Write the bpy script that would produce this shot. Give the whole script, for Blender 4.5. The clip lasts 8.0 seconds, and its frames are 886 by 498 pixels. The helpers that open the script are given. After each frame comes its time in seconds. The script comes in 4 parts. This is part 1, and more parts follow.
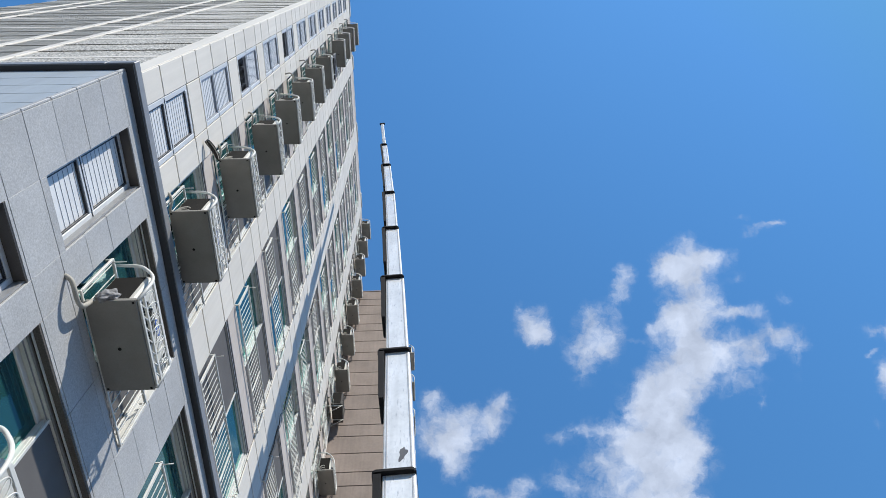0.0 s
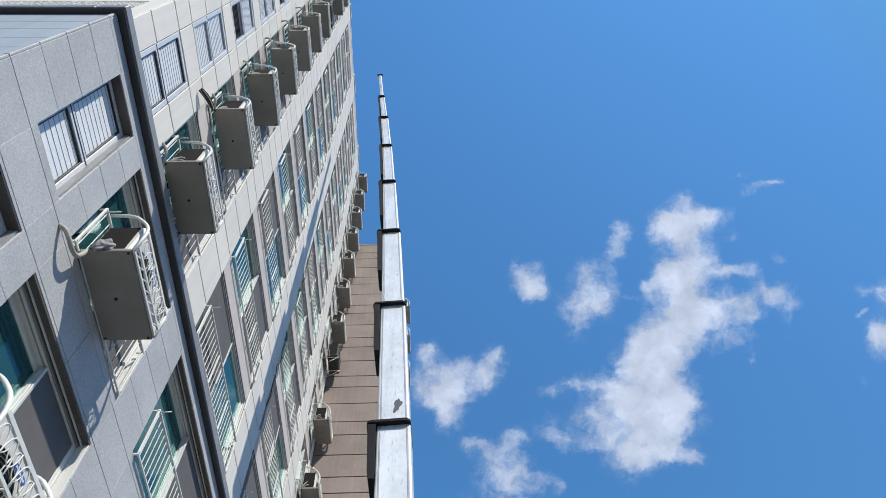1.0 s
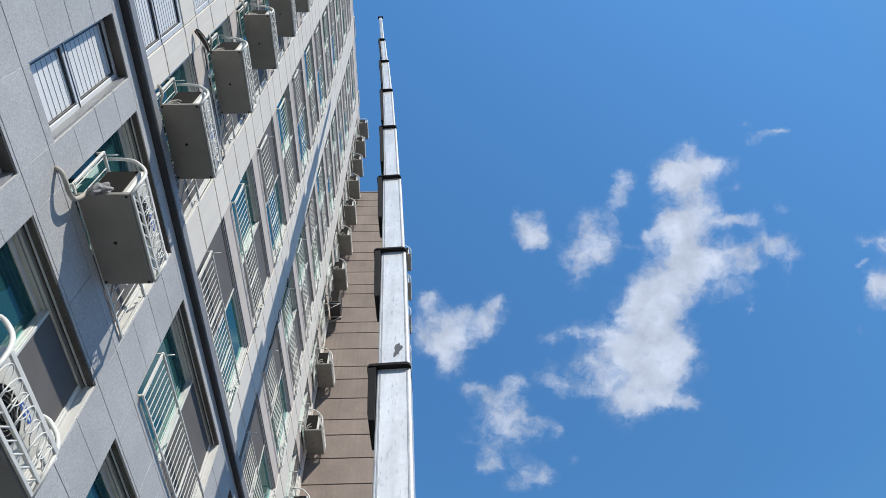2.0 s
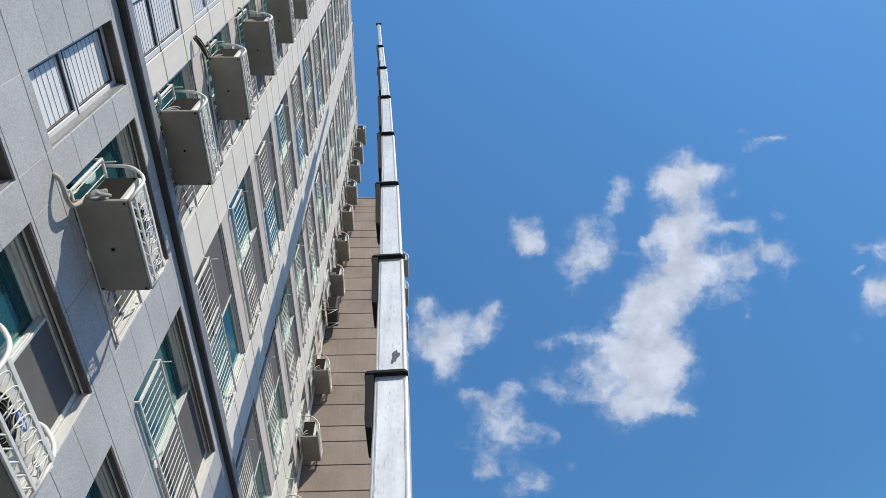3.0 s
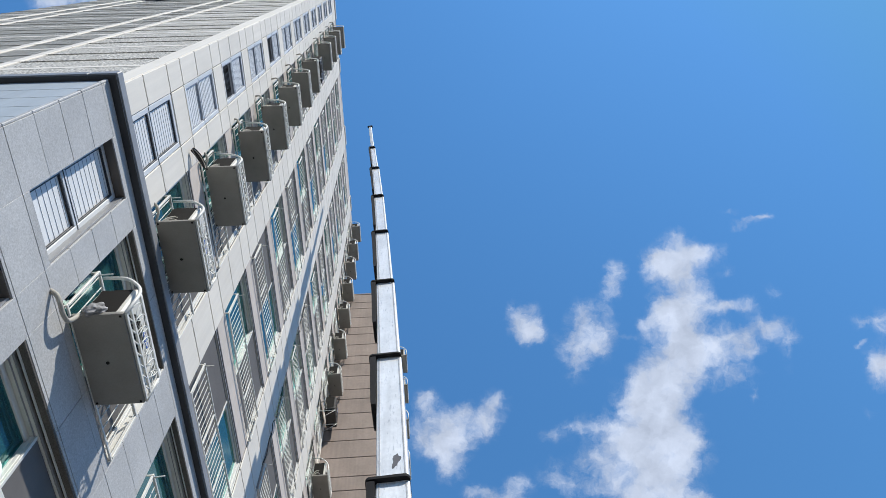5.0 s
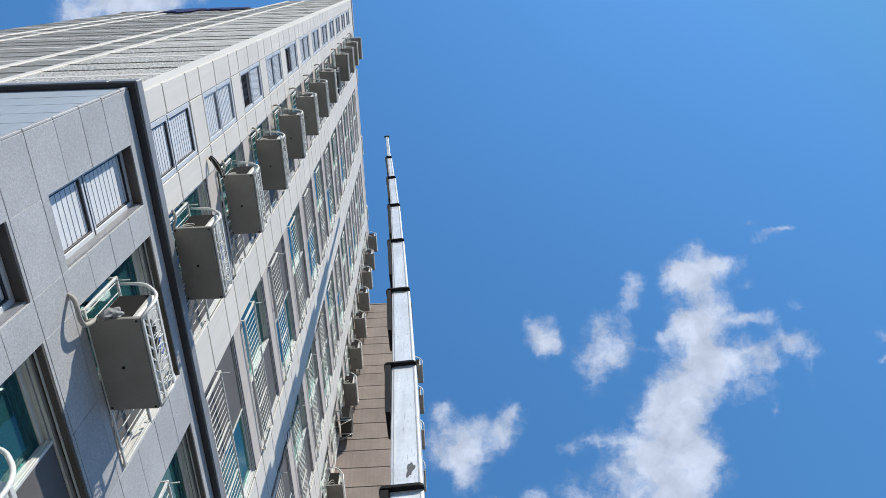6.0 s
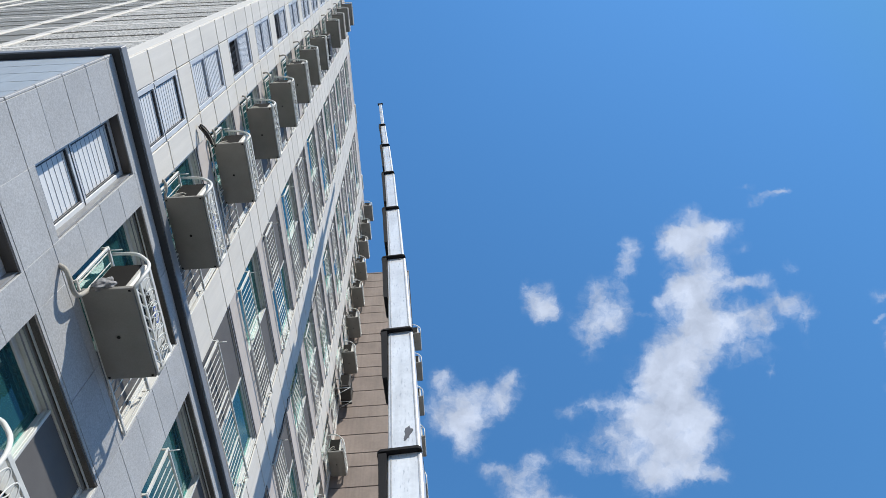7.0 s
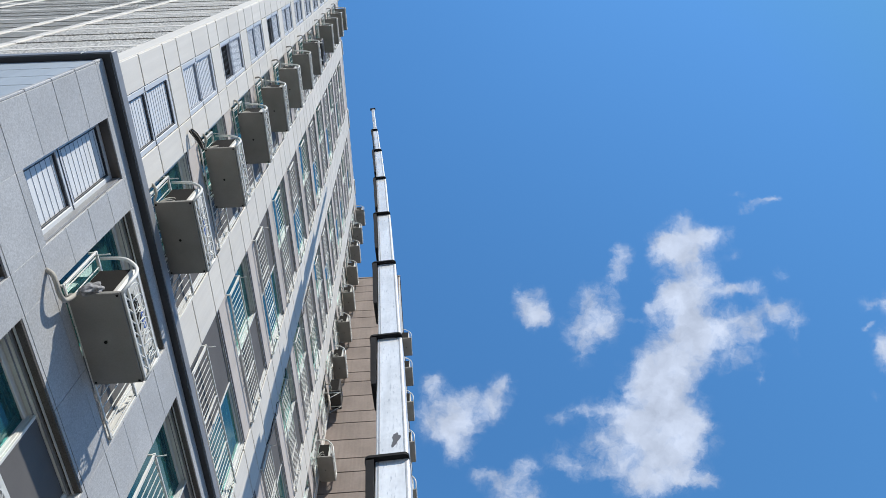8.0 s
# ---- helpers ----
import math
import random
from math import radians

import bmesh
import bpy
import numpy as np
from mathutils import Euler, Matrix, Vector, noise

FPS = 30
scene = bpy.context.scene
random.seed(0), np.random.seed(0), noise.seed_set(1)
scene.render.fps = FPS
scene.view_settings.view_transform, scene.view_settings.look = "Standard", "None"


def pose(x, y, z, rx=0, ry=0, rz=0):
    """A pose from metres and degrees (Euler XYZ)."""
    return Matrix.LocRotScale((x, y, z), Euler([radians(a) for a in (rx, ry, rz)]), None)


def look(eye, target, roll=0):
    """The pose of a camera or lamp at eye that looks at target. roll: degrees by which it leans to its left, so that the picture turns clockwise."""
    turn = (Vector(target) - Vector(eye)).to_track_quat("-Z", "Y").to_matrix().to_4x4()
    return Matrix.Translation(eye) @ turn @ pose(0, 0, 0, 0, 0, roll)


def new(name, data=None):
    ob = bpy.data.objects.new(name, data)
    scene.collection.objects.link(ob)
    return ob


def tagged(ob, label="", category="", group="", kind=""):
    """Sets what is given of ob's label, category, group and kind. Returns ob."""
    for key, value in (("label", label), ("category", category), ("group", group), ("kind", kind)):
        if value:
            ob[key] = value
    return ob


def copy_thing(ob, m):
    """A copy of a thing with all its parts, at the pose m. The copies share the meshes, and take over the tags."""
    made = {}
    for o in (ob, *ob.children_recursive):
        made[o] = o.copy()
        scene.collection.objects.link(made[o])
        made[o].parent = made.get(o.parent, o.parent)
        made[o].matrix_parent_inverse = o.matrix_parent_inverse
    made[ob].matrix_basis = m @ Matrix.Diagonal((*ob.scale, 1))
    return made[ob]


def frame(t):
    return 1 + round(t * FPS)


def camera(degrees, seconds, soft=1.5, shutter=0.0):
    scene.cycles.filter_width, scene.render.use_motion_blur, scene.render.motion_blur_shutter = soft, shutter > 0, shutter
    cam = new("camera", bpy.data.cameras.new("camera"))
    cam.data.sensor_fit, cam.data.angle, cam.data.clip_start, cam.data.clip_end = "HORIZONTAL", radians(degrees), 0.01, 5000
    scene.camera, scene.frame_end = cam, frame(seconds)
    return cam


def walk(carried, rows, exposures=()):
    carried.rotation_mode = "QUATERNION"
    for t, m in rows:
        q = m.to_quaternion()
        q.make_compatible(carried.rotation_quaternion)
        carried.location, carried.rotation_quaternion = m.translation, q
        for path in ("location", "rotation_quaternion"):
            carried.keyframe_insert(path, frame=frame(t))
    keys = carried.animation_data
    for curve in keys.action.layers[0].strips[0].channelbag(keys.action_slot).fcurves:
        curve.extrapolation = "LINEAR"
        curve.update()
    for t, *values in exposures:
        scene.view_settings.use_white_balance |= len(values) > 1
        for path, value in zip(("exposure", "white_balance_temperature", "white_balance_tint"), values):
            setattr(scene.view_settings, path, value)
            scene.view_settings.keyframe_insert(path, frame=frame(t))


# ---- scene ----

# ---------------------------------------------------------------- camera
cam = camera(67.95, 8.0, soft=0.55)
EYE_Z = 1.6
PATH = [  # seconds, x, y, z from the eye, yaw, pitch, roll
    (0.0, -0.003, 0.000, 0.003, -5.712, 66.038, -6.666),
    (0.5, -0.008, -0.020, 0.025, -5.976, 64.258, -6.190),
    (1.0, 0.000, 0.008, 0.028, -5.399, 62.067, -5.564),
    (1.5, 0.022, 0.040, 0.020, -4.816, 59.199, -5.683),
    (2.0, 0.021, 0.059, 0.040, -4.355, 57.610, -4.404),
    (3.5, 0.013, 0.029, 0.047, -5.019, 58.257, -4.825),
    (4.0, 0.013, 0.032, 0.052, -4.388, 57.634, -4.872),
    (4.5, 0.022, -0.037, 0.054, -5.378, 58.870, -5.727),
    (5.0, 0.026, -0.062, 0.045, -7.634, 65.940, -9.567),
    (5.2, 0.024, -0.017, 0.058, -7.814, 67.500, -10.207),
    (6.3, 0.062, 0.031, 0.073, -2.472, 66.185, -4.429),
    (6.5, 0.074, 0.059, 0.080, -1.297, 64.559, -3.720),
    (7.0, 0.090, 0.076, 0.070, -4.228, 64.366, -7.246),
    (7.5, 0.106, 0.040, 0.066, -5.584, 66.778, -8.896),
    (8.0, 0.136, 0.034, 0.051, -5.897, 64.679, -8.309),
]


def aim(x, y, z, yaw, pitch, roll):
    eye = Vector((x, y, z + EYE_Z))
    cp = math.cos(radians(pitch))
    way = Vector((-math.sin(radians(yaw)) * cp, math.cos(radians(yaw)) * cp, math.sin(radians(pitch))))
    return look(eye, eye + way, roll)


LIGHTING = [(0.0, -.02, 6370, 10), (1.0, -.03, 6390, 10), (2.0, -.06, 6480, 10), (3.5, -.05, 6750, 10), (4.0, -.06, 6640, 10), (4.5, -.05, 6640, 10),
            (5.0, -.01, 6420, 10), (6.5, -.03, 6400, 10), (8.0, -.02, 6370, 10)]
walk(cam, [(t, aim(*row)) for t, *row in PATH], LIGHTING)

# ---------------------------------------------------------------- sky and sun
SUN_WAY = Vector((1.0, -1.3, 1.62)).normalized()     # towards the sun
sun = new("sun", bpy.data.lights.new("sun", "SUN"))
sun.data.energy, sun.data.angle, sun.data.color = 4.95, radians(0.53), (1.0, 0.94, 0.82)
sun.matrix_world = look((0, 0, 60), Vector((0, 0, 60)) - SUN_WAY)

world = bpy.data.worlds.new("sky")
scene.world = world
world.use_nodes = True
wn, wl = world.node_tree.nodes, world.node_tree.links
wn.clear()


def wnode(kind, **props):
    n = wn.new(kind)
    for k, v in props.items():
        setattr(n, k, v)
    return n


def wmath(op, a, b=None, c=None):
    n = wnode("ShaderNodeMath", operation=op)
    for i, v in enumerate((a, b, c)):
        if v is None:
            continue
        if isinstance(v, (int, float)):
            n.inputs[i].default_value = v
        else:
            wl.new(v, n.inputs[i])
    return n.outputs[0]


def wvec(op, a, b=None):
    n = wnode("ShaderNodeVectorMath", operation=op)
    for i, v in enumerate((a, b)):
        if v is None:
            continue
        if isinstance(v, (tuple, list, Vector)):
            n.inputs[i].default_value = v
        else:
            wl.new(v, n.inputs[i])
    return n.outputs["Value"] if op in ("DOT_PRODUCT", "LENGTH") else n.outputs[0]


sky = wnode("ShaderNodeTexSky", sky_type="NISHITA", sun_disc=False)
sky.sun_elevation = math.asin(SUN_WAY.z)
sky.sun_rotation = math.atan2(SUN_WAY.x, SUN_WAY.y)
sky.altitude, sky.air_density, sky.dust_density, sky.ozone_density = 800, 1.0, 0.7, 2.0

# cumulus drawn in a tangent plane of the sky dome; each row: across, along, half width, half length, weight
CLOUD_MAIN = [(0.376, 0.087, 0.030, 0.022, 0.8), (0.405, 0.075, 0.022, 0.017, 0.8), (0.355, 0.104, 0.030, 0.024, 1), (0.379, 0.135, 0.039, 0.040, 1), (0.364, 0.179, 0.035, 0.036, 1),
              (0.404, 0.179, 0.026, 0.027, 0.8), (0.327, 0.215, 0.035, 0.023, 1), (0.311, 0.238, 0.035, 0.027, 1), (0.350, 0.237, 0.035, 0.041, 1), (0.331, 0.288, 0.044, 0.037, 1.1),
              (0.297, 0.306, 0.031, 0.023, 0.8), (0.368, 0.306, 0.031, 0.032, 1), (0.343, 0.343, 0.040, 0.033, 1), (0.358, 0.371, 0.027, 0.024, 0.6), (0.316, 0.334, 0.031, 0.028, 0.8),
              (0.386, 0.310, 0.022, 0.019, 0.6)]
CLOUD_ARMS = [(0.450, 0.099, 0.035, 0.009, 0.8), (0.429, 0.104, 0.017, 0.010, 0.6), (0.458, 0.143, 0.026, 0.014, 0.9), (0.428, 0.156, 0.026, 0.018, 0.8), (0.477, 0.167, 0.022, 0.011, 0.8),
              (0.447, 0.174, 0.022, 0.013, 0.6), (0.233, 0.275, 0.035, 0.014, 0.8), (0.269, 0.288, 0.027, 0.017, 0.7), (0.297, 0.140, 0.022, 0.005, 0.4), (0.322, 0.122, 0.013, 0.009, 0.4),
              (0.414, 0.333, 0.013, 0.019, 0.3), (0.476, 0.090, 0.017, 0.013, 0.3)]
CLOUD_VEIL = [(0.514, 0.133, 0.030, 0.019, 0.42), (0.542, 0.159, 0.013, 0.031, 0.36), (0.496, 0.125, 0.022, 0.013, 0.36), (0.458, 0.205, 0.035, 0.018, 0.36), (0.483, 0.231, 0.007, 0.014, 0.3),
              (0.518, 0.077, 0.013, 0.013, 0.3), (0.244, 0.334, 0.036, 0.033, 0.45), (0.273, 0.371, 0.027, 0.033, 0.5), (0.302, 0.409, 0.018, 0.029, 0.36), (0.355, 0.394, 0.045, 0.017, 0.45),
              (0.401, 0.394, 0.023, 0.014, 0.36), (0.178, 0.349, 0.022, 0.019, 0.4), (0.210, 0.367, 0.027, 0.014, 0.36), (0.176, 0.284, 0.018, 0.014, 0.36), (0.319, 0.385, 0.027, 0.019, 0.45)]
CLOUD_TOP = [(0.355, 0.031, 0.026, 0.019, 1), (0.376, 0.018, 0.030, 0.021, 1), (0.382, 0.044, 0.021, 0.017, 1), (0.342, 0.019, 0.019, 0.015, 0.8), (0.405, 0.014, 0.021, 0.013, 0.6),
             (0.431, 0.013, 0.019, 0.013, 0.55), (0.334, 0.040, 0.015, 0.017, 0.5), (0.446, 0.043, 0.012, 0.010, 0.4), (0.370, -0.011, 0.021, 0.013, 0.4), (0.483, -0.033, 0.021, 0.006, 0.65),
             (0.504, -0.038, 0.017, 0.004, 0.75), (0.467, -0.023, 0.015, 0.006, 0.45), (0.456, -0.050, 0.017, 0.005, 0.28)]
CLOUD_CHAIN = [(0.278, 0.036, 0.012, 0.015, 0.5), (0.267, 0.062, 0.014, 0.022, 0.6), (0.260, 0.092, 0.013, 0.017, 0.42), (0.231, 0.127, 0.030, 0.026, 0.6), (0.210, 0.154, 0.022, 0.027, 0.55),
               (0.245, 0.158, 0.022, 0.018, 0.5), (0.216, 0.189, 0.013, 0.018, 0.55), (0.226, 0.106, 0.016, 0.017, 0.42), (0.257, 0.136, 0.013, 0.022, 0.42)]
CLOUD_SMALL = [(0.138, 0.120, 0.023, 0.017, 1.1), (0.149, 0.133, 0.017, 0.014, 0.8), (0.126, 0.098, 0.017, 0.012, 0.5), (0.140, 0.089, 0.012, 0.009, 0.42), (0.117, 0.085, 0.009, 0.010, 0.3),
               (0.677, 0.194, 0.018, 0.023, 1), (0.700, 0.198, 0.022, 0.023, 1), (0.661, 0.123, 0.026, 0.009, 0.5), (0.688, 0.131, 0.017, 0.022, 0.55), (0.654, 0.158, 0.007, 0.005, 0.4),
               (0.667, 0.261, 0.011, 0.009, 0.34)]
CLOUD_LOW = [(0.020, 0.281, 0.035, 0.026, 0.9), (-0.002, 0.300, 0.027, 0.023, 0.7), (0.021, 0.318, 0.022, 0.028, 0.7), (-0.015, 0.246, 0.022, 0.023, 0.5), (-0.028, 0.282, 0.018, 0.023, 0.5),
             (0.064, 0.254, 0.026, 0.020, 0.7), (0.090, 0.235, 0.018, 0.014, 0.6), (0.078, 0.272, 0.022, 0.018, 0.6), (0.029, 0.250, 0.018, 0.014, 0.6), (-0.020, 0.228, 0.018, 0.014, 0.4),
             (0.008, 0.341, 0.013, 0.014, 0.4)]
CLOUD_LAST = [(0.053, 0.369, 0.018, 0.011, 0.55), (0.085, 0.383, 0.027, 0.017, 0.5), (0.124, 0.359, 0.018, 0.017, 0.5), (0.112, 0.392, 0.027, 0.024, 0.45), (0.085, 0.421, 0.027, 0.024, 0.45),
              (0.135, 0.415, 0.023, 0.024, 0.45), (0.113, 0.439, 0.032, 0.024, 0.45), (0.167, 0.439, 0.023, 0.017, 0.5), (0.190, 0.439, 0.011, 0.010, 0.4), (0.105, 0.478, 0.032, 0.024, 0.45),
              (0.087, 0.502, 0.023, 0.015, 0.5), (0.152, 0.516, 0.027, 0.024, 0.45), (0.175, 0.521, 0.018, 0.020, 0.45), (0.125, 0.536, 0.017, 0.012, 0.4), (0.050, 0.459, 0.018, 0.010, 0.3),
              (0.224, 0.488, 0.011, 0.008, 0.34)]
CLOUD_BACK = [(-0.440, -0.415, 0.039, 0.031, 1.1), (-0.484, -0.411, 0.039, 0.031, 1), (-0.535, -0.413, 0.034, 0.031, 0.75), (-0.578, -0.409, 0.026, 0.035, 0.5), (-0.570, -0.383, 0.026, 0.017, 0.4),
              (-0.427, -0.445, 0.035, 0.026, 1), (-0.510, -0.390, 0.052, 0.017, 0.6), (-0.372, -0.409, 0.017, 0.009, 0.3)]
gaze = wnode("ShaderNodeTexCoord").outputs["Generated"]
across = wvec("DOT_PRODUCT", gaze, (0.99887, 0.00655, -0.04700))
along = wvec("DOT_PRODUCT", gaze, (-0.02498, 0.91474, -0.40327))
ahead = wvec("DOT_PRODUCT", gaze, (0.04035, 0.40399, 0.91387))
safe = wmath("MAXIMUM", ahead, 0.05)
flat = wnode("ShaderNodeCombineXYZ")
wl.new(wmath("DIVIDE", across, safe), flat.inputs[0])
wl.new(wmath("DIVIDE", along, safe), flat.inputs[1])


def wnoise(scale, detail, rough, source):
    n = wnode("ShaderNodeTexNoise")
    n.inputs["Scale"].default_value, n.inputs["Detail"].default_value, n.inputs["Roughness"].default_value = scale, detail, rough
    wl.new(source, n.inputs["Vector"])
    return n


bend = wvec("SUBTRACT", wnoise(26, 6, .62, flat.outputs[0]).outputs["Color"], (0.5, 0.5, 0.5))
bent = wvec("ADD", flat.outputs[0], wvec("MULTIPLY", bend, (0.042, 0.042, 0)))
density = None
CLOUDS = ((CLOUD_MAIN, 1), (CLOUD_ARMS, .85), (CLOUD_VEIL, 1.4), (CLOUD_TOP, 1), (CLOUD_CHAIN, 1.2), (CLOUD_SMALL, 1), (CLOUD_LOW, 1.08), (CLOUD_LAST, 1.1), (CLOUD_BACK, .95))
for u, v, ru, rv, weight in [(*row[:4], row[4] * thick) for rows, thick in CLOUDS for row in rows]:
    off = wvec("MULTIPLY", wvec("SUBTRACT", bent, (u, v, 0)), (1 / ru, 1 / rv, 0))
    blob = wmath("MULTIPLY", wmath("POWER", 2.718, wmath("MULTIPLY", wmath("POWER", wvec("LENGTH", off), 2.0), -0.9)), weight)
    density = blob if density is None else wmath("ADD", density, blob)
density = wmath("MINIMUM", density, 1.5)
fray = wmath("SUBTRACT", wnoise(30, 9, .66, bent).outputs["Fac"], 0.5)
near = wmath("MINIMUM", wmath("MULTIPLY", density, 2.4), 1.0)     # wisps only where there is cloud
density = wmath("ADD", density, wmath("MULTIPLY", wmath("MULTIPLY", fray, 2.2), near))
ramp = wnode("ShaderNodeMapRange", interpolation_type="SMOOTHSTEP")
ramp.inputs["From Min"].default_value, ramp.inputs["From Max"].default_value = 0.08, 1.48
wl.new(density, ramp.inputs["Value"])
cover = wmath("MULTIPLY", ramp.outputs[0], wmath("GREATER_THAN", ahead, 0.06))
shade = wnode("ShaderNodeMapRange")
shade.inputs["From Min"].default_value, shade.inputs["From Max"].default_value = 0.3, 0.7
shade.inputs["To Min"].default_value, shade.inputs["To Max"].default_value = 0.78, 1.16
wl.new(wnoise(20, 5, .55, bent).outputs["Fac"], shade.inputs["Value"])
SKY_STRENGTH = 0.12
cloud_light = wvec("MULTIPLY", (0.685, 0.75, 0.88), (1 / SKY_STRENGTH,) * 3)
lit_cloud = wnode("ShaderNodeVectorMath", operation="SCALE")
wl.new(cloud_light, lit_cloud.inputs[0])
wl.new(shade.outputs[0], lit_cloud.inputs["Scale"])
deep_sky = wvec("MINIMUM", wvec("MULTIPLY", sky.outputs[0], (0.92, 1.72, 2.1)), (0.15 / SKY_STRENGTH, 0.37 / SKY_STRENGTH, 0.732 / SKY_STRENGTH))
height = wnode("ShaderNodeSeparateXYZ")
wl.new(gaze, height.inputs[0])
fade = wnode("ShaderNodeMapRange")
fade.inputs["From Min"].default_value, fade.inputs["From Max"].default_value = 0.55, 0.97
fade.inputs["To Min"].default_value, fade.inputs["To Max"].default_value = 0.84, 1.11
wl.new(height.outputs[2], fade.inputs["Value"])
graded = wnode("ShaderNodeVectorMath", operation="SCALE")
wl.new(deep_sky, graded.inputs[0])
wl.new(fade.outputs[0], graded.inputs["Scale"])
blend = wnode("ShaderNodeMix", data_type="RGBA")
wl.new(wmath("MULTIPLY", cover, 0.86), blend.inputs["Factor"])
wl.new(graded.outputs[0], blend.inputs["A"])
wl.new(lit_cloud.outputs[0], blend.inputs["B"])
background = wnode("ShaderNodeBackground")
background.inputs["Strength"].default_value = SKY_STRENGTH
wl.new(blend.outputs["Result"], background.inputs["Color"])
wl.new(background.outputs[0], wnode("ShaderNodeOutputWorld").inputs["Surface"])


# ---------------------------------------------------------------- materials
def material(name, color, rough=0.6, metal=0.0, fine=(60.0, 0.06), broad=(1.2, 0.08), bump=0.0, bump_scale=80.0, streak=0.0, each=0.0, spec=0.5):
    """A painted, stone or metal surface: colour with a fine grain, broad stains, rain streaks, a little change from piece to piece, and relief."""
    m = bpy.data.materials.new(name)
    m.use_nodes = True
    n, l = m.node_tree.nodes, m.node_tree.links
    b = n["Principled BSDF"]
    b.inputs["Roughness"].default_value, b.inputs["Metallic"].default_value = rough, metal
    b.inputs["Specular IOR Level"].default_value = spec
    place = n.new("ShaderNodeNewGeometry").outputs["Position"]

    def tex(scale, detail, vector=place):
        t = n.new("ShaderNodeTexNoise")
        t.inputs["Scale"].default_value, t.inputs["Detail"].default_value = scale, detail
        l.new(vector, t.inputs["Vector"])
        return t.outputs["Fac"]

    def spread(fac, amount):
        r = n.new("ShaderNodeMapRange")
        r.inputs["From Min"].default_value, r.inputs["From Max"].default_value = 0.25, 0.75
        r.inputs["To Min"].default_value, r.inputs["To Max"].default_value = 1 - amount, 1 + amount
        l.new(fac, r.inputs["Value"])
        return r.outputs[0]

    def times(a, c):
        k = n.new("ShaderNodeMath")
        k.operation = "MULTIPLY"
        l.new(a, k.inputs[0])
        l.new(c, k.inputs[1])
        return k.outputs[0]

    gain = times(spread(tex(fine[0], 3), fine[1]), spread(tex(broad[0], 5), broad[1]))
    if streak:
        squash = n.new("ShaderNodeVectorMath")
        squash.operation = "MULTIPLY"
        squash.inputs[1].default_value = (9, 9, 0.35)
        l.new(place, squash.inputs[0])
        gain = times(gain, spread(tex(1.0, 4, squash.outputs[0]), streak))
    if each:
        info = n.new("ShaderNodeObjectInfo")
        r = n.new("ShaderNodeMapRange")
        r.inputs["To Min"].default_value, r.inputs["To Max"].default_value = 1 - each, 1 + each
        l.new(info.outputs["Random"], r.inputs["Value"])
        gain = times(gain, r.outputs[0])
    tint = n.new("ShaderNodeVectorMath")
    tint.operation = "SCALE"
    tint.inputs[0].default_value = color
    l.new(gain, tint.inputs["Scale"])
    l.new(tint.outputs[0], b.inputs["Base Color"])
    if bump:
        bp = n.new("ShaderNodeBump")
        bp.inputs["Strength"].default_value, bp.inputs["Distance"].default_value = bump, 0.01
        l.new(tex(bump_scale, 4), bp.inputs["Height"])
        l.new(bp.outputs[0], b.inputs["Normal"])
    return m


def glass_material(name, tint, gloss):
    m = bpy.data.materials.new(name)
    m.use_nodes = True
    n, l = m.node_tree.nodes, m.node_tree.links
    n.remove(n["Principled BSDF"])
    clear, shine, mix, fres = n.new("ShaderNodeBsdfTransparent"), n.new("ShaderNodeBsdfGlossy"), n.new("ShaderNodeMixShader"), n.new("ShaderNodeFresnel")
    clear.inputs["Color"].default_value = (*tint, 1)
    shine.inputs["Roughness"].default_value = 0.02
    shine.inputs["Color"].default_value = (0.72, 0.98, 0.95, 1)
    fres.inputs["IOR"].default_value = gloss
    wob = n.new("ShaderNodeTexNoise")
    wob.inputs["Scale"].default_value = 1.5
    bp = n.new("ShaderNodeBump")
    bp.inputs["Strength"].default_value, bp.inputs["Distance"].default_value = 0.05, 0.05
    l.new(n.new("ShaderNodeNewGeometry").outputs["Position"], wob.inputs["Vector"])
    l.new(wob.outputs["Fac"], bp.inputs["Height"])
    l.new(bp.outputs[0], shine.inputs["Normal"])
    # diffuse teal layer: the glass tint with sky reflection painted in
    reflect_film, tinted = n.new("ShaderNodeBsdfDiffuse"), n.new("ShaderNodeMixShader")
    reflect_film.inputs["Color"].default_value = (0.045, 0.19, 0.21, 1)
    tinted.inputs["Fac"].default_value = 0.42
    l.new(clear.outputs[0], tinted.inputs[1])
    l.new(reflect_film.outputs[0], tinted.inputs[2])
    l.new(fres.outputs[0], mix.inputs["Fac"])
    l.new(tinted.outputs[0], mix.inputs[1])
    l.new(shine.outputs[0], mix.inputs[2])
    l.new(mix.outputs[0], n["Material Output"].inputs["Surface"])
    return m


M_PAINT = material("off_white_paint", (0.755, 0.723, 0.672), 0.75, fine=(40, .03), broad=(.7, .05), bump=.15, streak=.05, each=.03)
M_SPANDREL = material("warm_grey_paint", (0.60, 0.545, 0.51), 0.8, fine=(40, .03), broad=(.9, .06), bump=.15, streak=.06, each=.03)
# strong colour grain: the render's speckle with the bumps' small shadows painted in
M_ROUGH = material("rough_render", (0.46, 0.45, 0.425), 0.9, fine=(26, .95), broad=(.8, .06), bump=1.0, bump_scale=15, each=.03)
M_RIBBED = material("grey_end_wall_paint", (0.43, 0.43, 0.415), 0.85, fine=(50, .04), broad=(.5, .06), bump=.2, streak=.05, each=.03)
